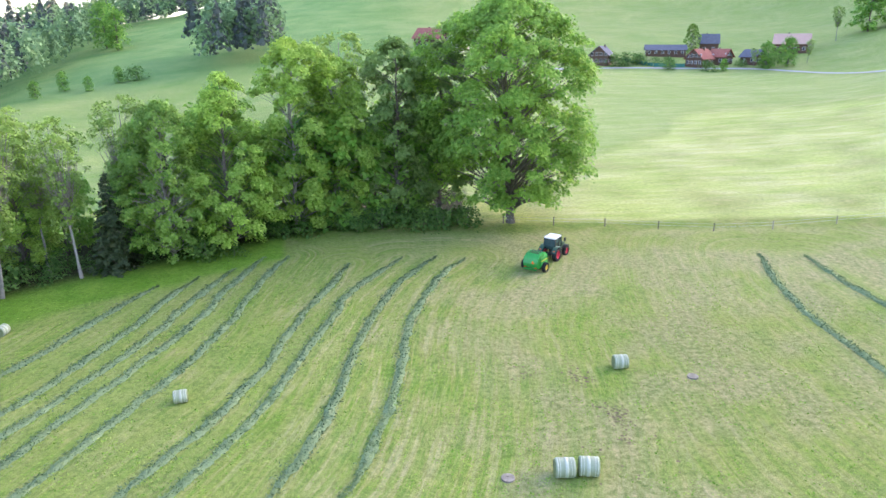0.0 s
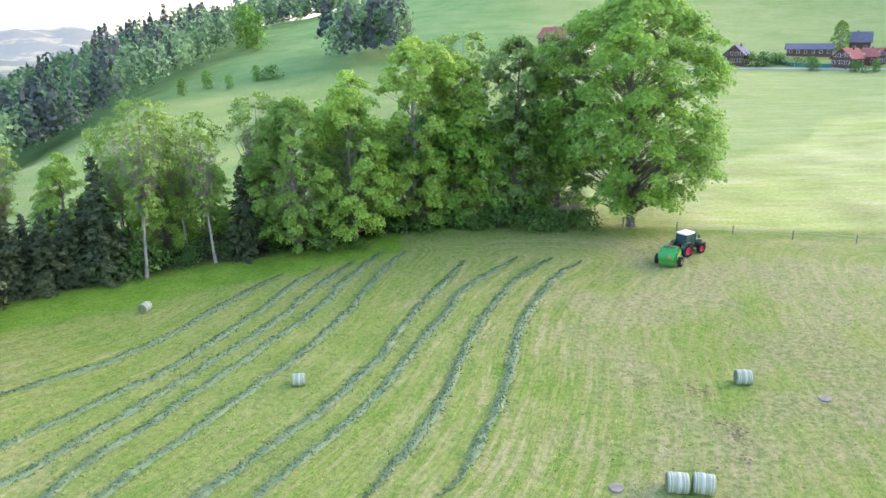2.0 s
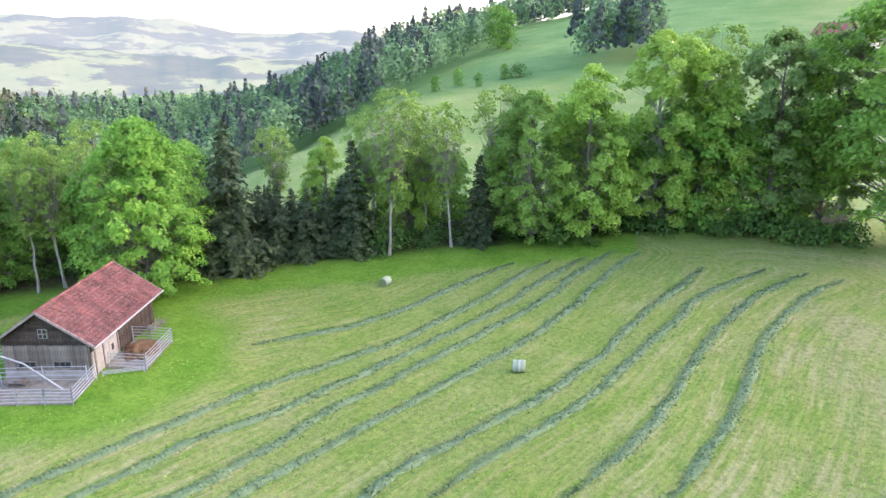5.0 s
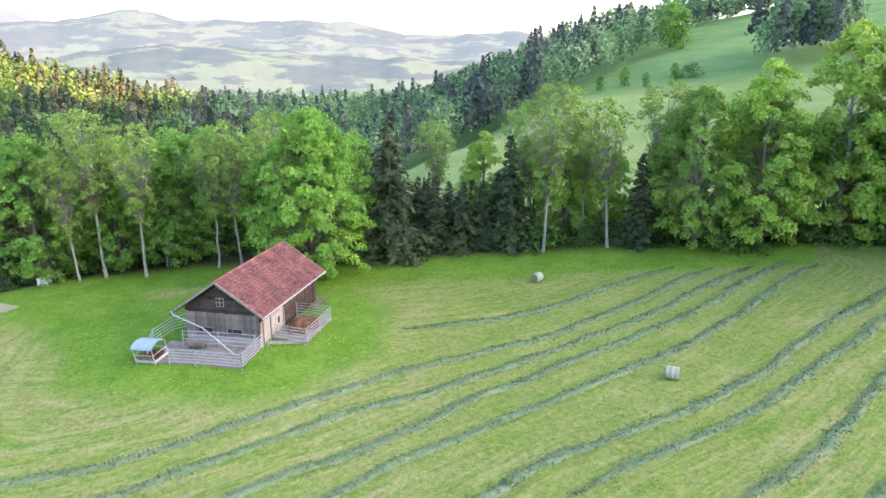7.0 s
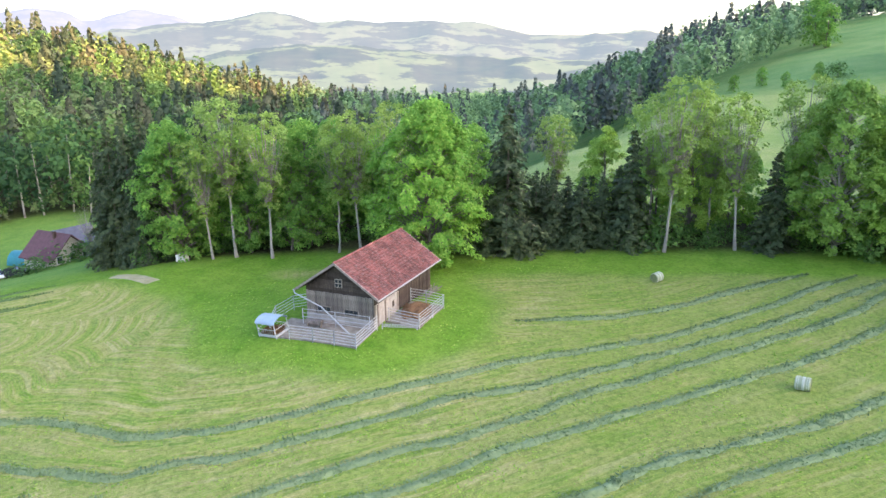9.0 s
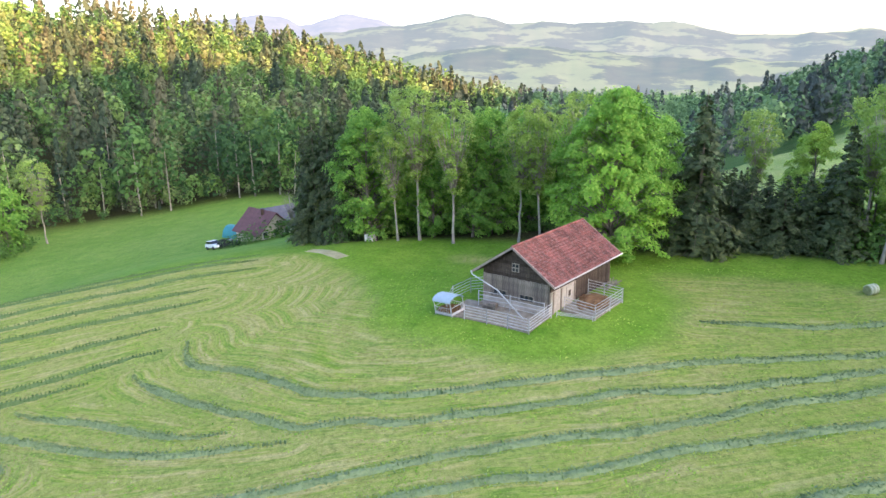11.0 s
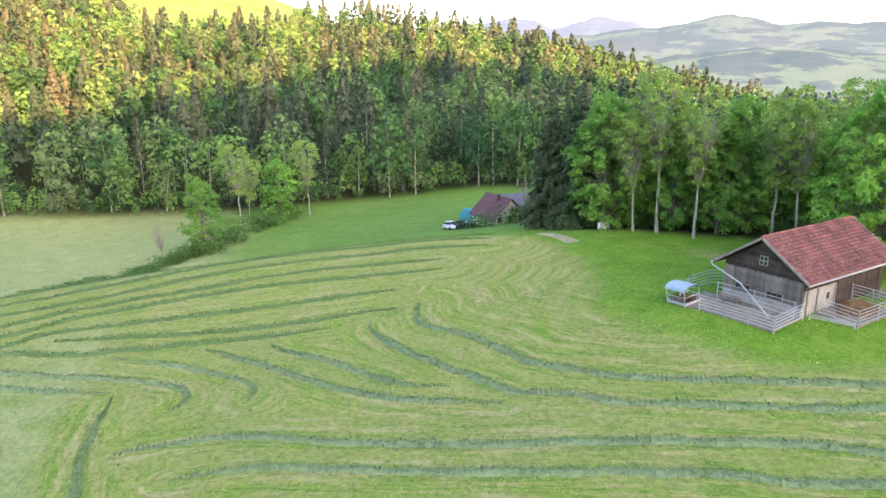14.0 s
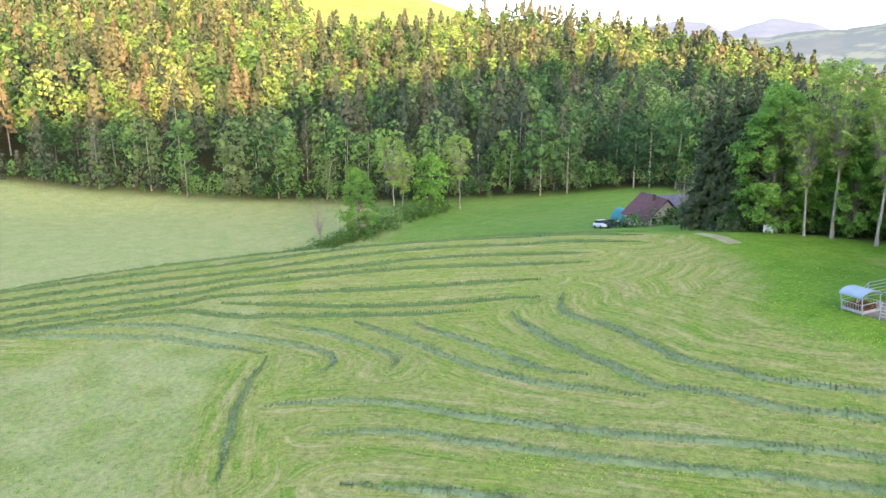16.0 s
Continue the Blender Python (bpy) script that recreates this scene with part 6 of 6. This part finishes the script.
def wheel(parent, x, y, radius, width, rim_mat):
    """A lugged tyre on a dished rim; turns about its own y axis."""
    w = new("wheel")
    w.parent = parent
    w.matrix_basis = Matrix.Translation((x, y, radius))
    h = width / 2
    v, f = lathe([(-h * 0.8, radius * 0.56), (-h, radius * 0.7), (-h * 0.95, radius * 0.9), (-h * 0.6, radius * 0.97), (h * 0.6, radius * 0.97), (h * 0.95, radius * 0.9), (h, radius * 0.7), (h * 0.8, radius * 0.56)], 36)
    v = np.c_[v[:, 1], v[:, 0], v[:, 2]]
    tyre = under("tyre", mesh_of("tyre", v, f[:, ::-1], RUBBER, False), w)
    bm = bmesh.new()
    for k in range(18):
        for s in (-1, 1):
            a = (k + (0.5 if s > 0 else 0)) * 2 * math.pi / 18
            r = bmesh.ops.create_cube(bm, size=1.0)["verts"]
            m = Matrix.Rotation(a, 4, "Y") @ Matrix.Translation((0, s * h * 0.48, radius * 0.965)) @ Matrix.Rotation(s * 0.6, 4, "Z") @ Matrix.Diagonal((radius * 0.09, h * 1.0, radius * 0.07, 1))
            bmesh.ops.transform(bm, matrix=m, verts=r)
    part("lugs", bm, RUBBER, w)
    prof = [(-h * 0.78, radius * 0.58), (-h * 0.72, radius * 0.52), (-h * 0.3, radius * 0.47), (-h * 0.1, radius * 0.2), (-h * 0.25, radius * 0.16), (-h * 0.25, 0.001)]
    v, f = lathe(prof + [(-q, r) for q, r in prof[::-1]], 28)
    under("rim", mesh_of("rim", np.c_[v[:, 1], v[:, 0], v[:, 2]], f, rim_mat, False), w)
    return w


def build_tractor():
    t = new("tractor")
    wheels = []
    for x, y, r, wd in ((-1.15, 0.85, 0.82, 0.5), (-1.15, -0.85, 0.82, 0.5), (1.3, 0.85, 0.62, 0.44), (1.3, -0.85, 0.62, 0.44)):
        wheels.append((wheel(t, x, y, r, wd, RIM_RED), r))
    prism("hood", [(0.35, 0.95), (2.0, 0.85), (2.12, 1.1), (2.05, 1.42), (1.2, 1.62), (0.3, 1.68)], -0.36, 0.36, TRACTOR_GREEN, t, 1, 0.06)
    block("grille", (2.08, -0.27, 0.95), (2.15, 0.27, 1.35), DARK_STEEL, t, 0.02)
    block("chassis", (-1.5, -0.26, 0.6), (2.0, 0.26, 0.94), DARK_STEEL, t, 0.05)
    block("front_weight", (2.16, -0.4, 0.55), (2.6, 0.4, 0.95), DARK_STEEL, t, 0.05)
    block("axle", (-1.27, -0.62, 0.7), (-1.03, 0.62, 0.94), DARK_STEEL, t, 0.03)
    block("axle", (1.2, -0.62, 0.52), (1.4, 0.62, 0.72), DARK_STEEL, t, 0.03)
    cab = prism("cab", [(-1.25, 1.3), (0.25, 1.3), (0.4, 1.75), (0.15, 2.62), (-1.3, 2.62), (-1.45, 1.8)], -0.72, 0.72, CAB_GLASS, t, 1, 0.05, "tinted glass cab")
    for sx, tx in ((-1.4, -1.3), (-0.45, -0.45), (0.36, 0.16)):
        for sy in (-0.73, 0.73):
            rods("pillar", [([(sx, sy, 1.4), ((sx + tx) / 2, sy, 2.0), (tx, sy * 0.98, 2.63)], 0.045)], DARK_STEEL, cab, 6)
    block("roof", (-1.42, -0.74, 2.62), (0.28, 0.74, 2.8), WHITE_PAINT, t, 0.07, "white cab roof")
    for sy in (-1, 1):
        arc = [(-1.15 + 0.98 * math.cos(a), 0.82 + 0.98 * math.sin(a)) for a in np.linspace(0.25, 2.75, 13)]
        arc += [(-1.15 + 0.92 * math.cos(a), 0.82 + 0.92 * math.sin(a)) for a in np.linspace(2.75, 0.25, 13)]
        prism("fender", arc, sy * 0.6, sy * 1.08, TRACTOR_GREEN, t, 1)
        arc = [(1.3 + 0.74 * math.cos(a), 0.62 + 0.74 * math.sin(a)) for a in np.linspace(0.6, 2.5, 9)]
        arc += [(1.3 + 0.7 * math.cos(a), 0.62 + 0.7 * math.sin(a)) for a in np.linspace(2.5, 0.6, 9)]
        prism("fender", arc, sy * 0.64, sy * 1.06, DARK_STEEL, t, 1)
        rods("mirror_arm", [([(0.3, sy * 0.74, 2.35), (0.42, sy * 1.1, 2.4)], 0.02)], DARK_STEEL, t, 6)
        block("mirror", (0.36, sy * 1.1 - 0.1, 2.1), (0.44, sy * 1.1 + 0.1, 2.5), DARK_STEEL, t, 0.02)
        block("tail_light", (-1.98, sy * 0.85 - 0.12, 1.35), (-1.92, sy * 0.85 + 0.12, 1.45), ORANGE, t, 0.01)
        block("step", (0.3, sy * 0.62 - 0.12, 0.5), (0.65, sy * 0.62 + 0.12, 0.55), DARK_STEEL, t, 0.01)
    rods("exhaust", [([(0.5, -0.5, 1.2), (0.5, -0.55, 2.2), (0.45, -0.55, 2.75)], 0.06)], DARK_STEEL, t, 10)
    rods("drawbar", [([(-1.5, 0, 0.62), (-2.05, 0, 0.5)], 0.07)], DARK_STEEL, t, 8)
    return tagged(t, "dark green tractor with white roof and red rims", "tractor"), wheels


def build_baler():
    b = new("round_baler")
    wheels = [(wheel(b, 0.0, s * 1.28, 0.56, 0.42, RIM_YELLOW), 0.56) for s in (-1, 1)]
    # bale chamber: a drum with a tailgate, open ribs on top
    body = [(1.05, 0.55), (1.35, 1.05), (1.2, 1.75), (0.7, 2.1), (0.1, 2.15), (0.08, 0.5)]
    prism("chamber", body, -0.9, 0.9, BALER_GREEN, b, 1, 0.07)
    gate = [(0.05, 0.5), (0.07, 2.16), (-0.55, 2.1), (-1.1, 1.7), (-1.25, 1.2), (-1.1, 0.65), (-0.7, 0.42)]
    tail = prism("tailgate", gate, -0.9, 0.9, BALER_GREEN, b, 1, 0.07)
    for k in range(5):
        y = -0.5 + k * 0.25
        block("rib", (-0.5, y - 0.05, 2.12), (0.6, y + 0.05, 2.19), DARK_STEEL, tail, 0.01)
    bm = bmesh.new()
    tri = [bm.verts.new((-1.27, y, z)) for y, z in ((-0.12, 1.16), (-0.52, 1.16), (-0.32, 1.5))]
    tri2 = [bm.verts.new((-1.23, v.co.y, v.co.z)) for v in tri]
    bm.faces.new(tri), bm.faces.new(tri2[::-1])
    for k in range(3):
        bm.faces.new((tri[k], tri2[k], tri2[(k + 1) % 3], tri[(k + 1) % 3]))
    bmesh.ops.recalc_face_normals(bm, faces=bm.faces)
    part("marker", bm, ORANGE, tail, "orange warning triangle")
    for s in (-1, 1):
        block("side_cover", (-0.75, s * 0.98 - 0.07, 0.75), (1.0, s * 0.98 + 0.07, 1.75), BALER_GREEN, b, 0.06)
        block("stripe", (-0.6, s * 1.065 - 0.012, 1.3), (0.85, s * 1.065 + 0.012, 1.4), RIM_YELLOW, b)
        block("tail_lamp", (-1.2, s * 0.62 - 0.1, 0.6), (-1.12, s * 0.62 + 0.1, 0.72), ORANGE, b, 0.01)
    block("axle", (-0.09, -1.1, 0.47), (0.09, 1.1, 0.65), DARK_STEEL, b, 0.02)
    block("bumper", (-1.3, -0.8, 0.42), (-1.15, 0.8, 0.58), BALER_GREEN, b, 0.03)
    block("pickup", (0.95, -1.0, 0.15), (1.4, 1.0, 0.5), DARK_STEEL, b, 0.08)
    rods("drawbar", [([(1.3, 0.4, 0.7), (3.05, 0.0, 0.52)], 0.06), ([(1.3, -0.4, 0.7), (3.05, 0.0, 0.52)], 0.06)], DARK_STEEL, b, 8)
    rods("drive_shaft", [([(1.3, 0, 0.95), (3.0, 0, 0.75)], 0.05)], RIM_YELLOW, b, 8)
    return tagged(b, "bright green round baler drawn behind the tractor", "baler"), wheels


tractor, tractor_wheels = build_tractor()
baler, baler_wheels = build_baler()

# the tractor's way: seconds, x, y, degrees left of +y that it heads
WAY = [(0.0, 13.1, 80.2, -34), (1.0, 14.0, 82.1, -37), (2.0, 15.0, 84.0, -46), (3.0, 15.6, 85.7, -60), (4.0, 16.6, 86.9, -72), (5.0, 18.9, 87.6, -82), (7.0, 23.6, 87.4, -95),
       (9.0, 27.6, 86.6, -106), (12.0, 33.0, 84.0, -124), (14.0, 35.8, 81.0, -145), (16.0, 37.4, 77.4, -158)]


def motions():
    way = np.array(WAY)
    ts = np.arange(0, 16.01, 0.25)
    x, y, h = (np.interp(ts, way[:, 0], way[:, k]) for k in (1, 2, 3))
    for a in (x, y, h):
        for _ in range(6):
            a[1:-1] = 0.25 * a[:-2] + 0.5 * a[1:-1] + 0.25 * a[2:]
    run = np.concatenate([[0], np.cumsum(np.hypot(np.diff(x), np.diff(y)))])
    rows_t, rows_b = [], []
    bx, by = None, None
    for k, t in enumerate(ts):
        a = math.radians(h[k] + 90)
        rows_t.append((float(t), seat(x[k], y[k], a, 0.03)))
        hx, hy = x[k] - 2.05 * math.cos(a), y[k] - 2.05 * math.sin(a)
        if bx is None:
            c = math.radians(-33 + 90)
            bx, by = hx - 3.0 * math.cos(c), hy - 3.0 * math.sin(c)
        d = math.hypot(hx - bx, hy - by)
        bx, by = hx - (hx - bx) * 3.0 / d, hy - (hy - by) * 3.0 / d
        rows_b.append((float(t), seat(bx, by, math.atan2(hy - by, hx - bx), 0.03)))
    walk(tractor, rows_t)
    walk(baler, rows_b)
    for w, r in tractor_wheels + baler_wheels:
        base = w.matrix_basis.translation.copy()
        walk(w, [(float(t), Matrix.Translation(base) @ Matrix.Rotation(s / r, 4, "Y")) for t, s in zip(ts, run)])


motions()
